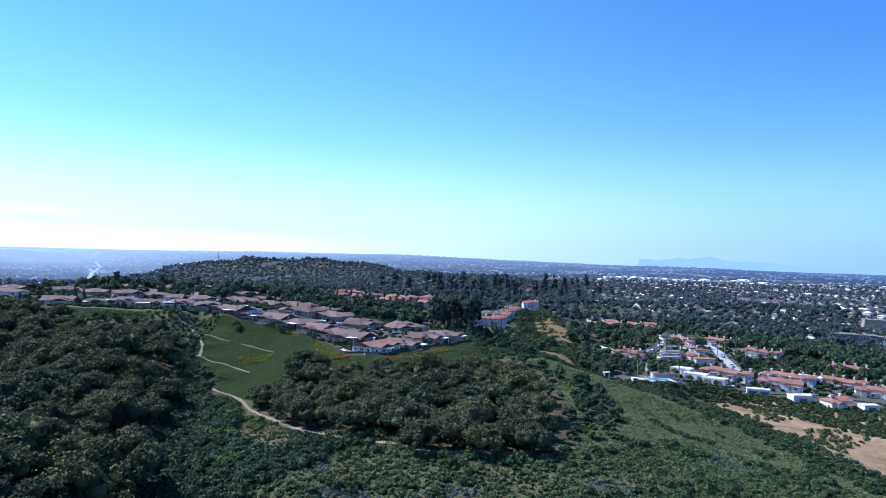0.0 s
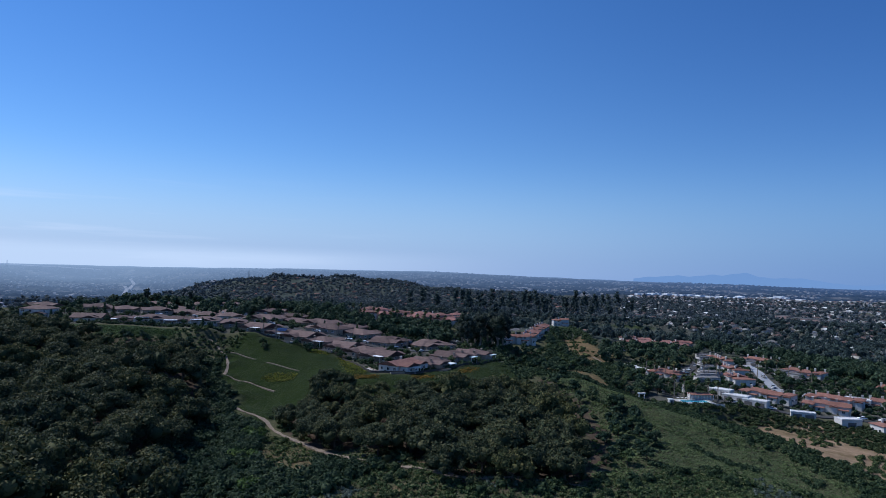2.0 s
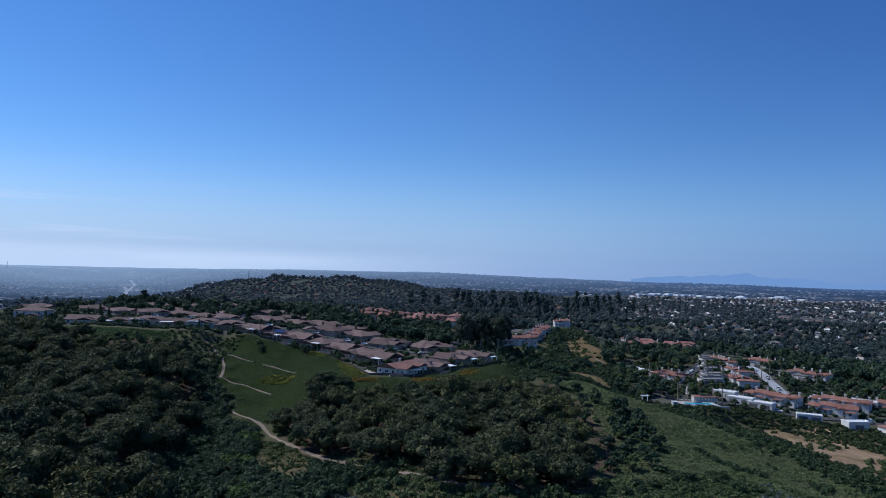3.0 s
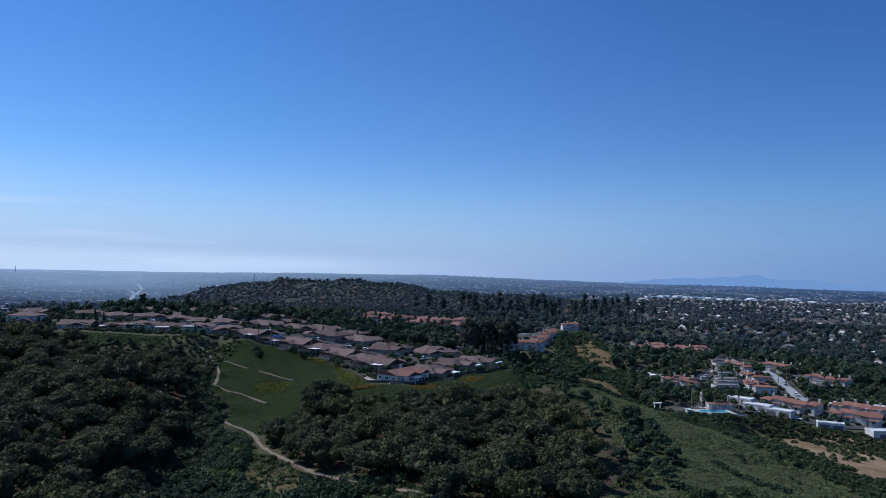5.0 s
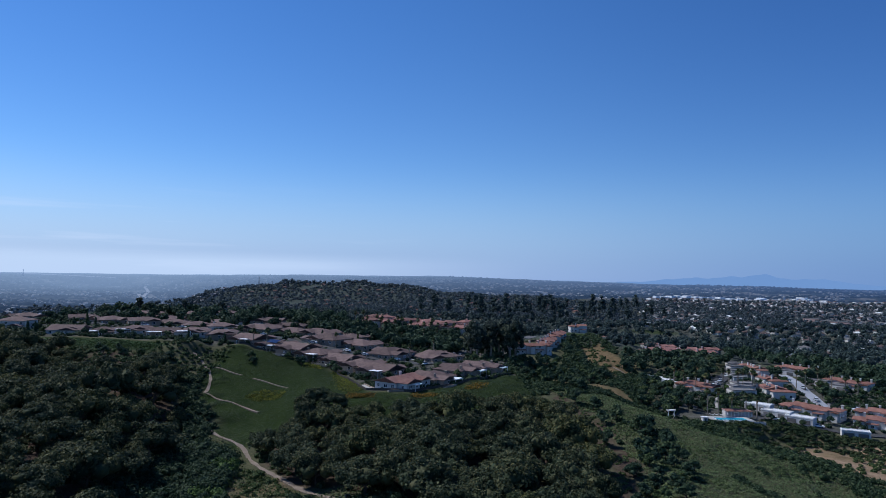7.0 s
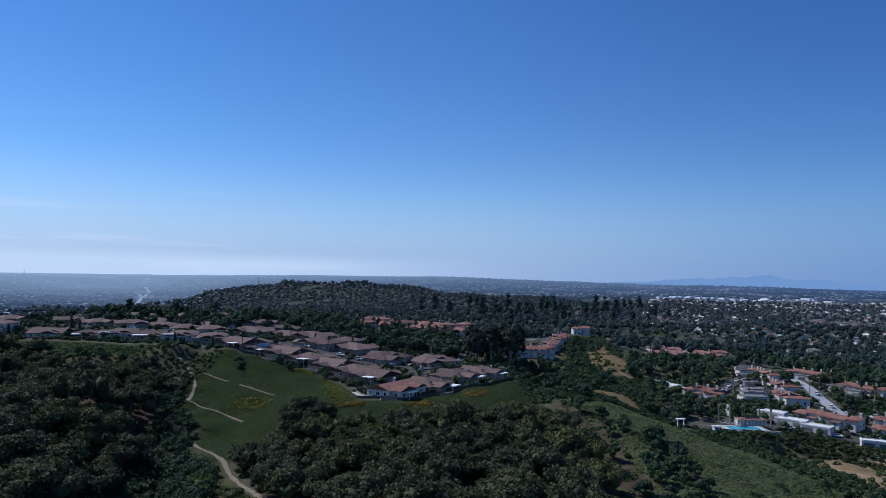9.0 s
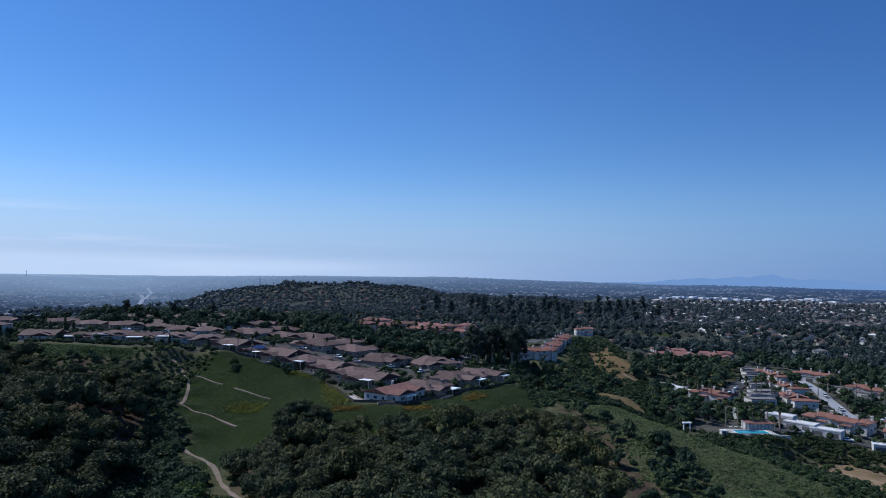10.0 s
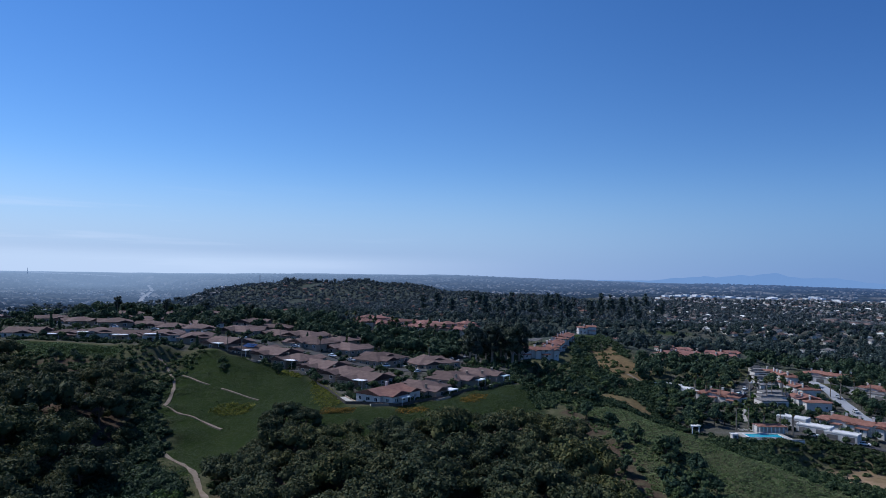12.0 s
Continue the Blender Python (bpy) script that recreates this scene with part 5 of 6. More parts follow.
thicket("grove_shrubs", "shrubs filling the gaps beneath the oaks", "shrubs", under + off_tracks(scatter(OAK_GROVE, 5.0, 160, tries=3000), 2.0), 1.2, 2.8, 24, 0.34, "oak_leaf", 161, flat=1.0, lobes=2)
ragged = masked(scatter(BARE_SLOPE, 1.6, 151, tries=4000), 9, 62, 0.1, 9)
thicket("bare_slope_tufts", "sparse tufts on the bare brown slope", "grass", ragged, 0.4, 1.0, 16, 0.26, "spur_leaf", 152, flat=0.6)
thicket("bend_scrub", "shrubs beside the canyon track", "shrubs", off_tracks(scatter([(-104, 270), (-89, 264), (-80, 246), (-68, 232), (-72, 224), (-84, 236), (-94, 252)], 2.6, 153, tries=2000), 2.6), 0.7, 1.7, 26, 0.3, "scrub_leaf", 154)
canyon = off_tracks(scatter(CANYON, 2.3, 101, tries=11000, avoid=(BROWN,)), 3.2)
thicket("slope_tufts", "dry tufts and small shrubs on the brown canyon slope", "grass", masked(scatter(BROWN, 1.7, 157, tries=2500), 9, 63, -0.2, 9), 0.4, 1.1, 18, 0.24, "scrub_leaf", 158)
thicket("canyon_scrub", "dark green chaparral shrubs on the canyon floor", "shrubs", masked(canyon, 30, 41, -9, 0.95), 1.3, 3.0, 40, 0.36, "dark_scrub_leaf", 102, flat=0.95)
thicket("willow_scrub", "fresh green rounded shrubs in the canyon", "shrubs", masked(canyon, 30, 41, 0.95, 9), 1.5, 3.2, 40, 0.34, "lush_leaf", 142, flat=0.95)
fore = off_tracks(scatter(FORE, 1.7, 103, tries=28000, avoid=(BROWN,)), 1.9)
big = off_tracks(scatter(FORE, 5.0, 143, tries=6000), 3.0)
thicket("slope_scrub", "olive-green scrub covering the near slope", "shrubs", masked(fore, 34, 31, -0.45, 9), 0.5, 1.5, 15, 0.26, "scrub_leaf", 104, lobes=2)
turf("dry_grass", "olive and straw grasses between the shrubs", "grass", FORE, 45000, 0.3, 0.7, 0.5, "scrub_leaf", 147)
turf("canyon_grass", "rough grass on the canyon floor", "grass", [(-116, 272), (-96, 258), (-86, 238), (-60, 216), (-40, 226), (-22, 212), (4, 196), (26, 206), (30, 196), (0, 186), (-50, 196), (-110, 240)], 16000, 0.3, 0.7, 0.4, "scrub_leaf", 148)
thicket("sage_scrub", "grey-green sagebrush in loose patches", "shrubs", masked(fore, 34, 31, -9, -0.6), 0.5, 1.1, 14, 0.24, "sage_leaf", 105)
thicket("tall_scrub", "taller dark shrubs standing out of the scrub", "shrubs", masked(big, 45, 44, 0.05, 9), 1.3, 2.6, 46, 0.34, "dark_scrub_leaf", 145, flat=0.85)
spur = scatter(SPUR, 1.6, 106, tries=28000, avoid=(BARE_SLOPE,))
thicket("spur_grass", "pale green grass and low brush on the open spur", "grass", masked(spur, 26, 32, 0.2, 9), 0.4, 0.95, 14, 0.24, "spur_leaf", 107, flat=0.5)
turf("spur_turf", "pale green grass and herbs on the open spur", "grass", SPUR, 90000, 0.3, 0.4, 0.4, "spur_leaf", 146, (BARE_SLOPE,))
thicket("spur_scrub", "darker shrubs dotted over the open spur", "shrubs", masked(spur, 22, 32, -9, -0.85), 0.6, 1.7, 22, 0.3, "dark_scrub_leaf", 108)
thicket("back_scrub", "dark scrub behind the spur beside the sand", "shrubs", clear(scatter(BACK, 2.3, 109, tries=9000), -99), 0.9, 2.2, 24, 0.34, "dark_scrub_leaf", 110)
thicket("bank_hedge", "dense dark green planting on the bank below the terraces", "shrubs", clear(scatter(HEDGE, 2.0, 111, tries=9000), -99), 1.0, 1.9, 24, 0.34, "mat_leaf", 112, flat=0.6)
sand_bushes = scatter(SAND, 4.0, 113, inset=2)
thicket("sand_bushes", "scattered low bushes on the bare sand", "shrubs", masked(sand_bushes, 40, 64, 0.0, 9), 0.7, 1.8, 30, 0.3, "scrub_leaf", 114)
turf("ice_plant", "bright green ground cover on the mesa's slope", "ground cover", GREEN_SLOPE, 60000, 0.26, 0.22, 0.22, "mat_leaf", 116)
turf("west_lawn", "green lawn below the western houses", "lawn", WEST_LAWN, 9000, 0.34, 0.3, 0.2, "lush_leaf", 119)
def outline_area(poly):
    return sum(x0 * y1 - x1 * y0 for (x0, y0), (x1, y1) in zip(poly, poly[1:] + poly[:1])) / 2


YELLOW = [[(-90, 345), (-86, 344), (-66, 306), (-69, 299), (-75, 306)], [(-118, 309), (-112, 316), (-101, 313), (-101, 305), (-110, 306)], [(-108, 358), (-98, 352), (-96, 346), (-106, 350)]]
ORANGE = [[(-69, 299), (-58, 298), (-58, 293), (-70, 293)], [(-44, 299), (-36, 306), (-33, 302), (-42, 295)], [(-25, 324), (-18, 334), (-15, 330), (-22, 320)]]
for poly, mat, label in [(p, "flower_yellow", "yellow flowering ground cover") for p in YELLOW] + [(p, "flower_orange", "orange flowering ground cover") for p in ORANGE]:
    turf("flower_patch", label + " on the green slope", "flowers", poly, int(16 * abs(outline_area(poly))), 0.26, 0.5, 0.7, mat, 118)

# low planting between the houses and down the banks
GARDENS = off_street(scatter(MESA, 3.4, 121, tries=16000, inset=0.5), 6.0)
homes = np.array(HOMES)
garden = [(x, y) for x, y in GARDENS if np.all(np.hypot(homes[:, 0] - x, homes[:, 1] - y) > homes[:, 2] * 0.82)]
hem = [(x, y) for x, y in scatter(MESA, 2.3, 134, tries=30000, inset=1.2) if y < 400 and edge_distance(np.array([x]), np.array([y]), MESA)[0] < 5.5 and x < 0]
thicket("rim_hedge", "garden hedges along the mesa's rim", "hedge", hem[::2], 0.8, 1.5, 22, 0.28, "dark_scrub_leaf", 135, flat=0.95)
thicket("garden_shrubs", "hedges and garden shrubs between the houses", "shrubs", garden, 0.9, 2.1, 13, 0.3, "dark_scrub_leaf", 122, flat=0.9)
VERGES = off_street(scatter(VILLAGE, 3.4, 123, tries=16000, inset=0.5), 5.0)
verge = [(x, y) for x, y in clear(VERGES, -99) if np.all(np.hypot(homes[:, 0] - x, homes[:, 1] - y) > homes[:, 2] * 0.8)]
thicket("verge_shrubs", "shrubs and hedges along the terraces", "shrubs", verge, 0.8, 2.2, 12, 0.32, "dark_scrub_leaf", 124, flat=0.9)
BANKS = [(4, 330), (14, 344), (30, 346), (56, 352), (84, 346), (66, 352), (60, 380), (30, 360), (8, 372), (-4, 378)]
thicket("bank_scrub", "scrub on the bank between mesa and village", "shrubs", scatter(BANKS, 2.3, 125, tries=6000, avoid=(RIM_DIRT,)), 0.8, 1.9, 20, 0.32, "dark_scrub_leaf", 126)
EDGE = scatter([(-146, 342), (-150, 368), (-176, 358), (-200, 350), (-330, 350), (-330, 318), (-205, 306), (-176, 298), (-150, 320)], 2.6, 127, tries=12000, avoid=(WEST_LAWN,))
thicket("west_scrub", "brownish scrub below the western houses", "shrubs", EDGE, 0.7, 1.7, 16, 0.3, "scrub_leaf", 128)
UPPER = scatter([(30, 390), (70, 400), (75, 445), (60, 480), (70, 560), (60, 640), (30, 600), (26, 470)], 3.0, 129, tries=9000, avoid=(TAN, CORNER_LAWN))
thicket("ridge_scrub", "dark scrub round the straw-coloured ridge", "shrubs", UPPER, 0.9, 2.4, 18, 0.36, "dark_scrub_leaf", 130)
thicket("straw_bushes", "low bushes scattered over the straw-coloured ridge", "shrubs", masked(scatter(TAN, 3.2, 131, tries=3000), 20, 61, 0.35, 9), 0.6, 1.8, 20, 0.3, "scrub_leaf", 132)
LAWN = [(88, 392), (101, 403), (111, 393), (105, 378), (94, 381)]
turf("village_lawn", "mown green lawn above the pool", "lawn", LAWN, 4000, 0.3, 0.3, 0.15, "lush_leaf", 133)
thicket("spur_neck_scrub", "dark scrub where the spur meets the ridge", "shrubs", off_tracks(scatter([(28, 350), (56, 350), (62, 398), (44, 396), (33, 400)], 2.2, 155, tries=4000, avoid=(RIM_DIRT,)), 2.5), 0.8, 1.9, 22, 0.32, "dark_scrub_leaf", 156)


# ---- tracks, streets, pool, fences, cars ----
strip("hook_track", TRACKS["hook_track"], 1.25, "trail", "pale dirt track bending down the green slope", "path", rough=0.3)
strip("lower_track", TRACKS["lower_track"], 0.9, "trail", "narrow pale track running on across the slope", "path", rough=0.4)
strip("slope_track", TRACKS["slope_track"], 0.75, "trail", "narrow pale track across the green slope", "path", rough=0.3)
strip("upper_track", TRACKS["upper_track"], 0.75, "trail", "narrow pale track below the rim gardens", "path", rough=0.3)
strip("canyon_track", TRACKS["canyon_track"], 1.7, "trail", "dirt track along the foot of the oaks", "path", rough=0.6)
strip("grove_track", TRACKS["grove_track"], 1.9, "trail", "eroded dirt track below the oak grove", "path", rough=0.7)
strip("ridge_track", TRACKS["ridge_track"], 1.6, "trail", "short pale track down the straw-coloured ridge", "path", rough=0.2)
strip("mesa_street", STREETS[0], 8.0, "asphalt", "asphalt street between the rows of houses", "road", lift=0.12)
strip("village_street", STREETS[1], 7.0, "asphalt", "asphalt street beside the terraces", "road", lift=0.12)
strip("village_lane", STREETS[2], 6.0, "pale_road", "pale lane between the white terraces", "road", lift=0.12)
strip("lower_road", STREETS[3], 5.0, "asphalt", "asphalt road at the foot of the terraces", "road", lift=0.12)
strip("car_park", [(208, 626), (272, 720)], 24.0, "asphalt", "asphalt car park beyond the terraces", "road", lift=0.3)
strip("pool_path", [(104, 404), (98, 396), (96, 382)], 2.0, "concrete", "pale concrete footpath to the pool", "path", lift=0.15)


def ring_fence(name, label, line, height, gap, post_mat, rail_mat, rails, group=""):
    """Posts set along a line on the land, with rails from post to post."""
    ob = tagged(new(name), label, "fence", group)
    pts = []
    for (x0, y0), (x1, y1) in zip(line, line[1:]):
        k = max(1, round(math.hypot(x1 - x0, y1 - y0) / gap))
        pts += [(x0 + (x1 - x0) * i / k, y0 + (y1 - y0) * i / k) for i in range(k)]
    pts.append(line[-1])
    zs = [z_at(x, y) for x, y in pts]
    post = mesh_of("post", *box(-0.06, -0.06, -0.6, 0.06, 0.06, height), [post_mat])
    for (x, y), z in zip(pts, zs):
        p = new("post", post)
        p.parent, p.location = ob, (x, y, z)
    for (x0, y0), (x1, y1), z0, z1 in zip(pts, pts[1:], zs, zs[1:]):
        a, b = Vector((x0, y0, z0)), Vector((x1, y1, z1))
        side = Vector((-(y1 - y0), x1 - x0, 0)).normalized() * 0.03
        V, F = [], []
        for lo, hi in rails:
            k = len(V)
            V += [tuple(p + s + Vector((0, 0, h))) for p in (a, b) for s in (-side, side) for h in (lo, hi)]
            F += [(k, k + 1, k + 5, k + 4), (k + 2, k + 6, k + 7, k + 3), (k + 1, k + 3, k + 7, k + 5), (k, k + 4, k + 6, k + 2)]
        r = piece("rail", (V, F), rail_mat)
        r.parent = ob
    return ob


ring_fence("rim_fence", "low dark fence along the mesa's rim", [(-150, 373), (-120, 367), (-101, 361), (-84, 337), (-64, 305), (-45, 303), (-22, 341), (-6, 371)], 1.3, 3.0, "fence_dark", "fence_dark", [(0.15, 1.2)])

# the pool and its house
pz = z_at(95, 357) + 0.35
pool_deck = tagged(new("pool_deck"), "pale concrete deck round the swimming pool", "terrace")
pool_deck.matrix_basis = pose(94.5, 355.5, pz, 0, 0, 9) @ Matrix.Diagonal((0.78, 0.72, 1, 1))
piece("paving", joined([box(-12, -6, -3, 12, -4, 0.0), box(-12, 4, -3, 12, 8.0, 0.0), box(-12, -4, -3, -9, 4, 0.0), box(9, -4, -3, 12, 4, 0.0)]), "concrete", pool_deck)
piece("basin", box(-9.2, -4.2, -3, 9.2, 4.2, -0.5), "trim_white", pool_deck)
piece("coping", joined([box(-9.3, -4.3, 0.01, 9.3, -3.9, 0.1), box(-9.3, 3.9, 0.01, 9.3, 4.3, 0.1), box(-9.3, -3.9, 0.01, -8.9, 3.9, 0.1), box(8.9, -3.9, 0.01, 9.3, 3.9, 0.1)]), "trim_white", pool_deck)
water = piece("pool_water", box(-8.95, -3.95, -0.48, 8.95, 3.95, -0.08), "pool_water")
water.matrix_basis = pool_deck.matrix_basis.copy()
tagged(water, "bright turquoise water filling the swimming pool", "pool water")
bath = tagged(new("pool_house"), "white pool house with a colonnade and orange tiled roof", "pool house")
bath.matrix_basis = pose(100, 364.5, pz, 0, 0, 9) @ Matrix.Diagonal((0.85, 0.8, 0.8, 1))
piece("wall", box(-7, -1, -1, 7, 3.5, 3.2), "wall_white", bath)
piece("roof", roof_geo(0, 0.2, 13.4, 6.8, 3.0, "hip", pitch=0.22), "roof_orange", bath)
for k in range(8):
    piece("column", box(-6.8 + 1.9 * k, -3.4, 0, -6.45 + 1.9 * k, -3.05, 3.1), "trim_white", bath)
hut = tagged(new("pump_hut"), "small white hut with a flat roof at the deck's corner", "hut")
hut.matrix_basis = pose(80.5, 346, z_at(80.5, 346), 0, 0, 9)
piece("wall", box(-1.1, -1.1, -0.5, 1.1, 1.1, 2.4), "wall_white", hut)
piece("roof", box(-1.35, -1.35, 2.4, 1.35, 1.35, 2.6), "roof_white", hut)
piece("door", box(-0.45, -1.14, 0, 0.45, -1.1, 2.0), "roof_grey", hut)
arch = tagged(new("entry_portal"), "tall white portal frame with a slatted top", "portal")
arch.matrix_basis = pose(67, 350, z_at(67, 350), 0, 0, 20) @ Matrix.Diagonal((0.85, 0.85, 0.9, 1))
for px in (-1.9, 1.6):
    piece("post", box(px, -0.2, -1, px + 0.4, 0.2, 3.4), "trim_white", arch)
piece("lintel", box(-2.5, -0.25, 3.4, 2.5, 0.25, 3.9), "trim_white", arch)
for k in range(7):
    piece("slat", box(-2.3 + 0.75 * k, -1.0, 3.9, -2.15 + 0.75 * k, 1.0, 4.1), "trim_white", arch)
ring_fence("pool_fence", "white picket fence along the pool deck", [(83, 347.5), (95, 348.6), (108, 351)], 1.4, 1.6, "trim_white", "trim_white", [(0.2, 0.35), (1.1, 1.25)])
retain = tagged(new("retaining_wall"), "low pale wall beneath the pool fence", "wall", kind="structure")
piece("wall", joined([box(0, -0.2, -3.0, 26, 0.2, 0.0)]), "concrete", retain)
retain.matrix_basis = pose(82.5, 347.6, z_at(95, 348) + 0.3, 0, 0, 8)
for k in range(7):
    um = tagged(new("sun_lounger"), "white sun lounger standing on the pool deck", "lounger", "loungers by the pool")
    um.matrix_basis = pose(88 + 2.2 * k, 362.6 + 0.35 * k, pz, 0, 0, 99)
    piece("bed", box(-0.35, -0.9, 0.3, 0.35, 0.5, 0.38), "trim_white", um)
    b = piece("backrest", box(-0.35, 0, 0, 0.35, 0.75, 0.07), "trim_white", um)
    b.matrix_basis = pose(0, 0.5, 0.36, 40, 0, 0)
    for px in (-0.3, 0.24):
        for py in (-0.8, 0.4):
            piece("leg", box(px, py, 0, px + 0.06, py + 0.06, 0.3), "trim_white", um)


def car_proto():
    ob = tagged(new("car"), "pale parked saloon car with dark windows", "car", "parked cars")
    side = [(-2.2, 0.35), (-2.25, 0.75), (-1.5, 0.92), (-0.95, 0.95), (1.5, 0.95), (2.1, 0.85), (2.2, 0.4)]
    V = [(x, y, z) for y in (-0.87, 0.87) for x, z in side]
    n = len(side)
    F = [tuple(range(n)), tuple(range(2 * n - 1, n - 1, -1))] + [(i, i + n, (i + 1) % n + n, (i + 1) % n) for i in range(n)]
    piece("body", (V, F), "car_paint", ob)
    V = [(-1.1, -0.8, 0.95), (1.55, -0.8, 0.95), (1.05, -0.65, 1.42), (-0.35, -0.65, 1.42), (-1.1, 0.8, 0.95), (1.55, 0.8, 0.95), (1.05, 0.65, 1.42), (-0.35, 0.65, 1.42)]
    piece("cabin", (V, [(0, 1, 2, 3), (7, 6, 5, 4), (1, 5, 6, 2), (4, 0, 3, 7)]), "glass", ob, "dark window glass")
    piece("roof", box(-0.38, -0.66, 1.42, 1.08, 0.66, 1.47), "car_paint", ob)
    for x in (-1.35, 1.35):
        for y in (-0.88, 0.68):
            V, F = tube([(x, y, 0.33), (x, y + 0.2, 0.33)], [0.33, 0.33], 10)
            piece("wheel", (V, F), "rubber", ob)
    return ob


car = car_proto()
CARS = [(-50, 371, 60), (-66, 378, 10), (-84, 382, 155), (-96, 391, 150), (-118, 399, 165), (-150, 406, 170), (-175, 411, 170), (-37, 424, 80), (-42, 436, 85), (-36, 452, 80), (118, 456, 60), (128, 478, 70), (134, 488, 70), (163, 450, 80), (158, 420, 85), (170, 402, 10), (200, 394, 165), (118, 368, 150), (135, 362, 155), (128, 441, 10), (112, 442, 10), (186, 356, 5), (176, 356, 5), (-205, 414, 175), (-230, 415, 175)] + [(206 + 5.6 * k + dx, 632 + 8.2 * k - 0.6 * dx, 146) for k in range(11) for dx in (-5, 7) if (k * 3 + dx) % 4]
for k, (x, y, deg) in enumerate(CARS):
    m = pose(x, y, z_at(x, y) + 0.42, 0, 0, deg)
    if k:
        copy_thing(car, m)
    else:
        car.matrix_basis = m

# ---- the town on the plain, the hill and the far distance ----
def far_homes(name, label, spots, wall, roofs, seed, size=(9, 17), high=(3, 5.5)):
    """Far houses, too many to count: small walls under hipped roofs."""
    rs = random.Random(seed)
    V, F, I = [], [], []
    p = np.array(spots)
    for (x, y), g in zip(spots, land(p[:, 0], p[:, 1])):
        w, d, h, a = rs.uniform(*size), rs.uniform(7, 12), rs.uniform(*high), rs.choice((0.2, 1.77, 0.6, 2.2))
        c, s = math.cos(a), math.sin(a)
        v, f = joined([box(-w / 2, -d / 2, -2, w / 2, d / 2, h), roof_geo(0, 0, w, d, h, "hip")])
        b, kind = len(V), rs.randrange(len(roofs)) + 1
        V += [(x + px * c - py * s, y + px * s + py * c, g + pz) for px, py, pz in v]
        F += [tuple(i + b for i in q) for q in f]
        I += [0] * 6 + [kind] * (len(f) - 6)
    me = mesh_of(name, V, F, [wall] + roofs, I)
    return tagged(new(name, me), label, "houses", kind="stuff")


plain_homes = [q for q in scatter([(250, 700), (420, 480), (900, 700), (1500, 2350), (420, 2350), (160, 1000)], 18, 131, tries=12000, avoid=(GOLF,))]
far_homes("plain_houses", "low houses of the town spread over the plain", clear(plain_homes, 8), "wall_white", ["roof_tan", "roof_grey", "roof_tan", "roof_grey", "roof_white"], 132, size=(8, 14), high=(2.4, 4.0))
hill_homes = scatter([(-520, 1000), (0, 760), (150, 1000), (100, 1600), (-640, 1560)], 36, 133, tries=3500)
far_homes("hill_houses", "houses among the trees on the hillside", hill_homes, "wall_cream", ["roof_tan", "roof_grey", "roof_rose"], 134, size=(8, 13), high=(2.5, 4.0))
behind = [(-210 + 13 * k, 700 + 6 * (k % 3)) for k in range(12)] + [(-60 + 16 * k, 820) for k in range(5)]
far_homes("behind_houses", "rows of roofs showing above the woods behind the mesa", behind, "wall_cream", ["roof_tan", "roof_rose"], 135, high=(4, 6))


def far_shed(x, y, deg, w, d, h):
    ob = tagged(new("shed"), "white flat-roofed industrial shed far out on the plain", "warehouse", "sheds on the plain")
    ob.matrix_basis = pose(x, y, z_at(x, y), 0, 0, deg)
    piece("wall", box(-w / 2, -d / 2, -4, w / 2, d / 2, h), "white_cladding", ob)
    piece("roof", roof_geo(0, 0, w, d, h, "flat"), "trim_white", ob)
    return ob


def warehouse(x, y, deg, w, d, h, wall="white_cladding"):
    ob = tagged(new("warehouse"), "long white flat-roofed warehouse far out on the plain", "warehouse", "warehouses on the plain")
    ob.matrix_basis = pose(x, y, z_at(x, y), 0, 0, deg)
    piece("wall", box(-w / 2, -d / 2, -4, w / 2, d / 2, h), wall, ob)
    piece("roof", roof_geo(0, 0, w, d, h, "flat"), "roof_white", ob)
    for k in range(int(w / 14)):
        add = piece("loading_door", box(-2.5, -0.1, 0, 2.5, 0.1, 5), "roof_grey", ob)
        add.location = (-w / 2 + 9 + 14 * k, -d / 2 - 0.1, 0)
    return ob


yard = np.random.RandomState(58)
for k in range(24):
    x = 470 + 26 * k + yard.uniform(-12, 12)
    y = np.interp(x, [340, 700, 1300], [2400, 2600, 2480]) + yard.uniform(-25, 25)
    far_shed(x, y, -50 + yard.uniform(-8, 8), yard.uniform(12, 30), yard.uniform(16, 34), yard.uniform(4, 7) if k % 5 else 10)
building("shopping_hall", "long beige commercial building with flat roofs", "shop building", "", 462, 1090, -42, [(0, 0, 44, 24, 7, "flat"), (-33, 6, 22, 20, 9, "flat"), (32, -4, 20, 18, 6, "flat")], "wall_pink", "roof_grey", every=7)
building("office_block", "blue-grey three-storey office block with a pale roof", "office building", "", 318, 575, -22, [(0, 0, 30, 18, 9, "flat"), (22, 4, 16, 16, 8, "flat")], "roof_grey", "roof_white", every=3.6)
building("apartment_block", "beige mid-rise block above the trees", "apartment building", "", 400, 690, -20, [(0, 0, 20, 16, 16, "flat")], "wall_cream", "roof_white", every=3.6)
for x, y in ((345, 560), (372, 620), (420, 780), (470, 860)):
    warehouse(x, y, -20, 36, 18, 5)

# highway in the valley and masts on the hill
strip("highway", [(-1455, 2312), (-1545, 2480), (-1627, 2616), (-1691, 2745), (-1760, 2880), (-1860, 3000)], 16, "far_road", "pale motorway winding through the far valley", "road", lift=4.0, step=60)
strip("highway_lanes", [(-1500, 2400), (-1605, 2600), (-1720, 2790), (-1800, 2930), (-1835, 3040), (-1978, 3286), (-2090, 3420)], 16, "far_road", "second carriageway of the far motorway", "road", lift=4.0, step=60)


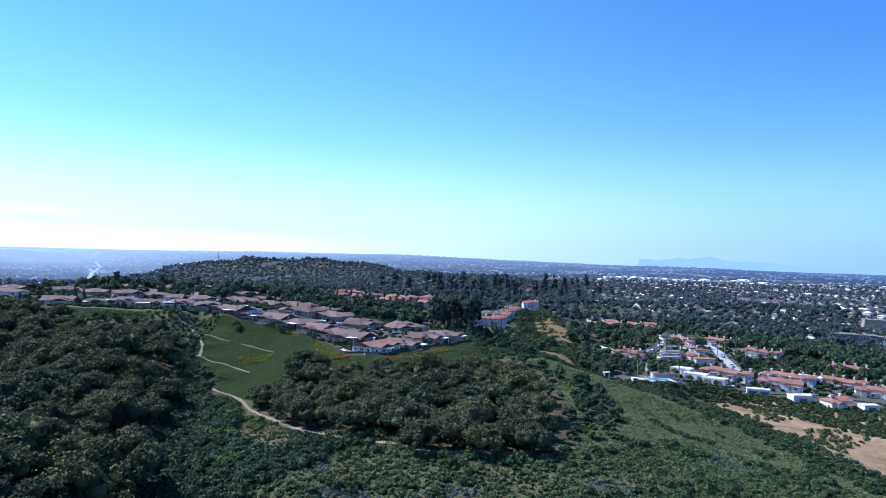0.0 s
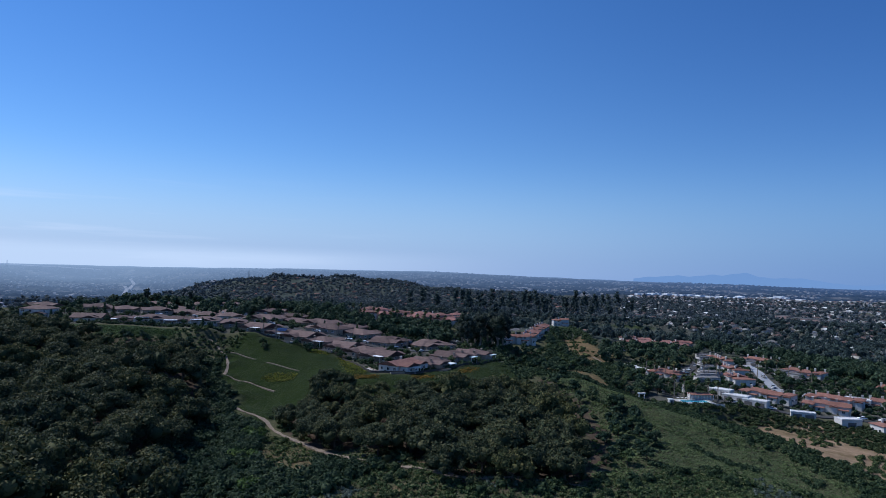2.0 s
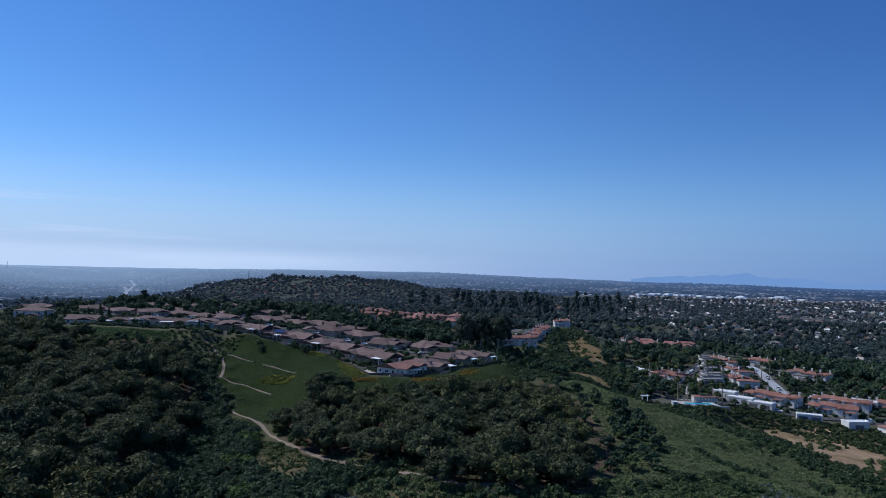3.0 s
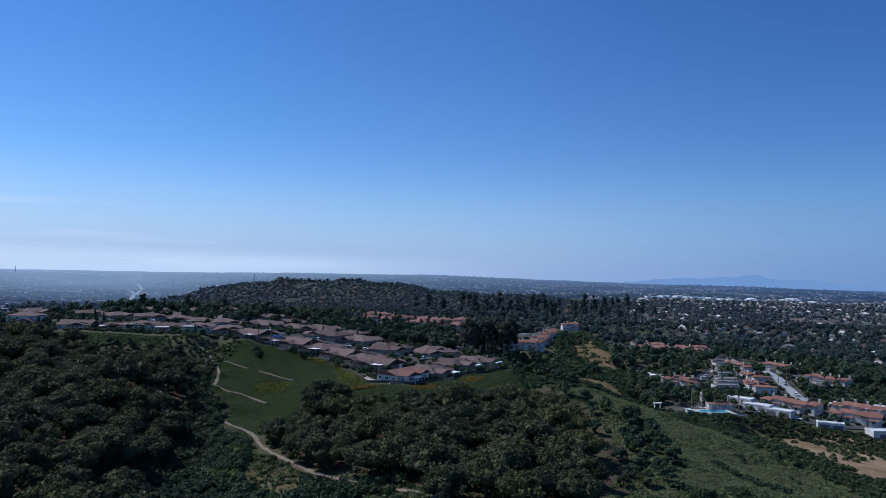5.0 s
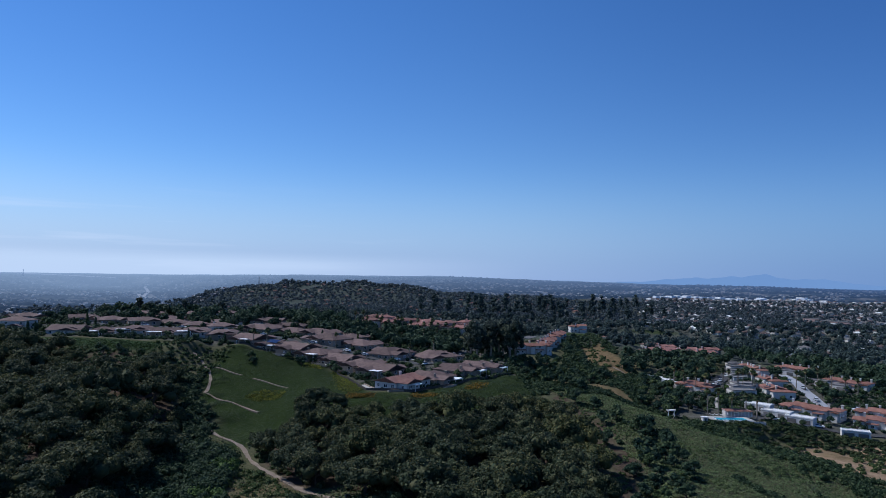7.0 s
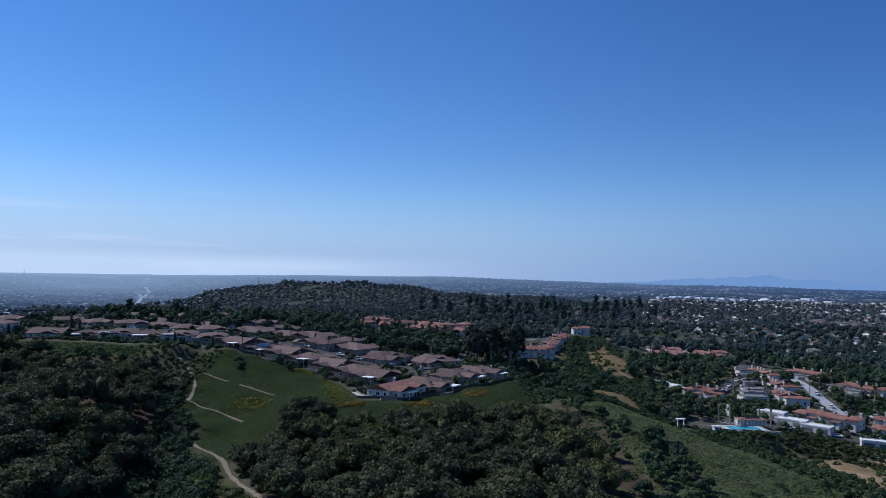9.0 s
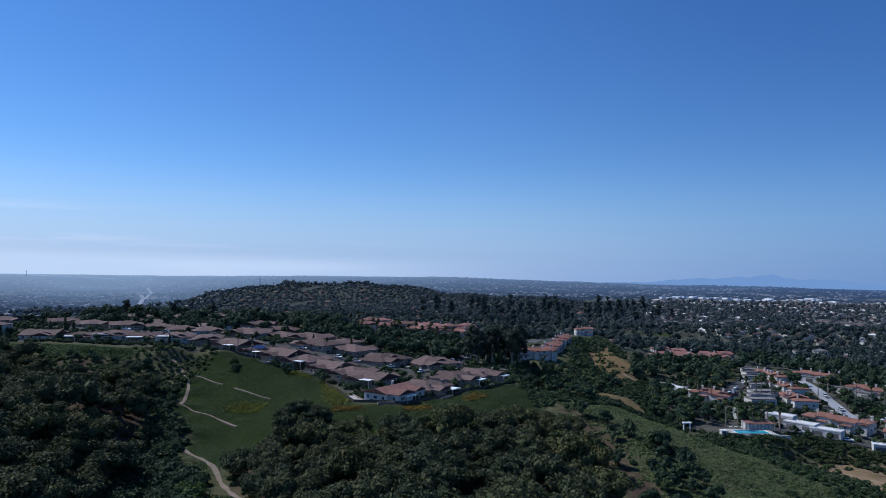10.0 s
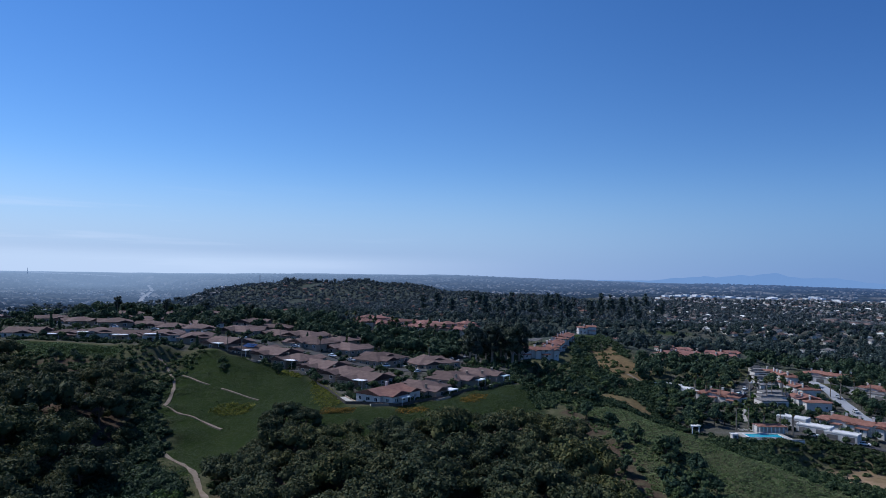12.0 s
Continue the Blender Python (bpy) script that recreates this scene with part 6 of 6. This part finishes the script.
def far_clumps(name, label, category, spots, wide, high, mat, seed):
    """Groves kilometres away: low uneven heaps of foliage."""
    rs = np.random.RandomState(seed)
    p = np.array(spots)
    bv, bf = ICO1
    n = len(p)
    w = rs.uniform(*wide, (n, 1, 1))
    size = np.concatenate([w * rs.uniform(0.6, 1.4, (n, 1, 1)), w * rs.uniform(0.6, 1.4, (n, 1, 1)), rs.uniform(*high, (n, 1, 1))], 2)
    centre = np.stack([p[:, 0], p[:, 1], land(p[:, 0], p[:, 1])], 1)[:, None]
    V = centre + bv[None] * size * (1 + rs.uniform(-0.3, 0.3, (n, len(bv), 1)))
    F = np.concatenate([bf, bf[:, 2:3]], 1)[None] + np.arange(n)[:, None, None] * len(bv)
    return raw_stuff(name, label, category, V.reshape(-1, 3), F.reshape(-1, 4), mat)


FAR_WEST = [(-900, 1200), (-560, 1750), (-300, 2150), (-300, 4300), (-1900, 4000), (-3000, 3200), (-1500, 1500)]
FAR_EAST = [(-300, 2150), (330, 2450), (700, 2720), (1300, 2600), (1150, 1900), (2400, 1700), (2900, 3300), (1500, 4200), (-300, 4300)]
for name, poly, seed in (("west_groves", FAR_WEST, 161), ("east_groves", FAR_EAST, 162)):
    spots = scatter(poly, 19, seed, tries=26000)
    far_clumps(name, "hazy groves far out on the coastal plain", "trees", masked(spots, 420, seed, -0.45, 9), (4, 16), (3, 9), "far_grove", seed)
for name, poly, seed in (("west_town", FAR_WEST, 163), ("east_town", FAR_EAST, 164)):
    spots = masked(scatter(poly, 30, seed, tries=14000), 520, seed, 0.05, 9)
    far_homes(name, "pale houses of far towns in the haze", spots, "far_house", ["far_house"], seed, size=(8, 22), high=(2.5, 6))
lagoon = strip("lagoon", [(-2990, 3440), (-2680, 3390), (-2445, 3466), (-2332, 3515)], 150, "far_water", "pale lagoon far away by the coast in painted haze", "water", lift=3.0, step=60)


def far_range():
    """The faint mountains beyond the plain, their haze painted as a flat glow."""
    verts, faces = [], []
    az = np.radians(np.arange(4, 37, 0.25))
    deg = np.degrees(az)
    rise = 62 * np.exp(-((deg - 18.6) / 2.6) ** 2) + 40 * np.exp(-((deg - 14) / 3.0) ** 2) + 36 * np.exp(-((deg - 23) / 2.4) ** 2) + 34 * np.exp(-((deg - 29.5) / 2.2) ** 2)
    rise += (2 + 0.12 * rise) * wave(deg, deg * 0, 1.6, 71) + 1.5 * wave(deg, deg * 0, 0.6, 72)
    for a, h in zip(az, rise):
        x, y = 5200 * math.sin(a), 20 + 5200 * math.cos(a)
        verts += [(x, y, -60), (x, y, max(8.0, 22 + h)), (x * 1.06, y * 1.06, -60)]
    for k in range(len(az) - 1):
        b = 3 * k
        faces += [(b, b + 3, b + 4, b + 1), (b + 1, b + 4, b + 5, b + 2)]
    me = mesh_of("backdrop_range", verts, faces, ["range_haze_glow"])
    return tagged(new("backdrop_range", me), "faint mountain range beyond the plain painted in blue haze", "mountains", kind="structure")


far_range()


def mast(x, y, h):
    ob = tagged(new("mast"), "thin steel lattice mast on the hilltop", "mast", "masts on the hill")
    ob.matrix_basis = pose(x, y, z_at(x, y))
    legs = [tube([(1.6 * cx, 1.6 * cy, -2), (0.3 * cx, 0.3 * cy, h)], [0.28, 0.16], 5) for cx in (-1, 1) for cy in (-1, 1)]
    for g in legs:
        piece("leg", g, "steel", ob)
    for k in range(1, 6):
        z, q = h * k / 6, 1.6 - 1.3 * k / 6
        piece("brace", joined([tube([(-q, -q, z), (q, q, z)], [0.12, 0.12], 4), tube([(-q, q, z), (q, -q, z)], [0.12, 0.12], 4)]), "steel", ob)
    return ob


mast(-655, 1590, 27)
mast(-620, 1590, 12)
mast(-590, 1595, 14)

stack = tagged(new("chimney_stack"), "thin pale hazy chimney stack by the coast", "chimney")
stack.matrix_basis = pose(-2730, 3300, z_at(-2730, 3300))
piece("shaft", tube([(0, 0, -5), (0, 0, 24), (0, 0, 40)], [1.7, 1.5, 1.3], 12), "trim_white", stack)
piece("rim", tube([(0, 0, 39.5), (0, 0, 41)], [1.6, 1.6], 12), "trim_white", stack)
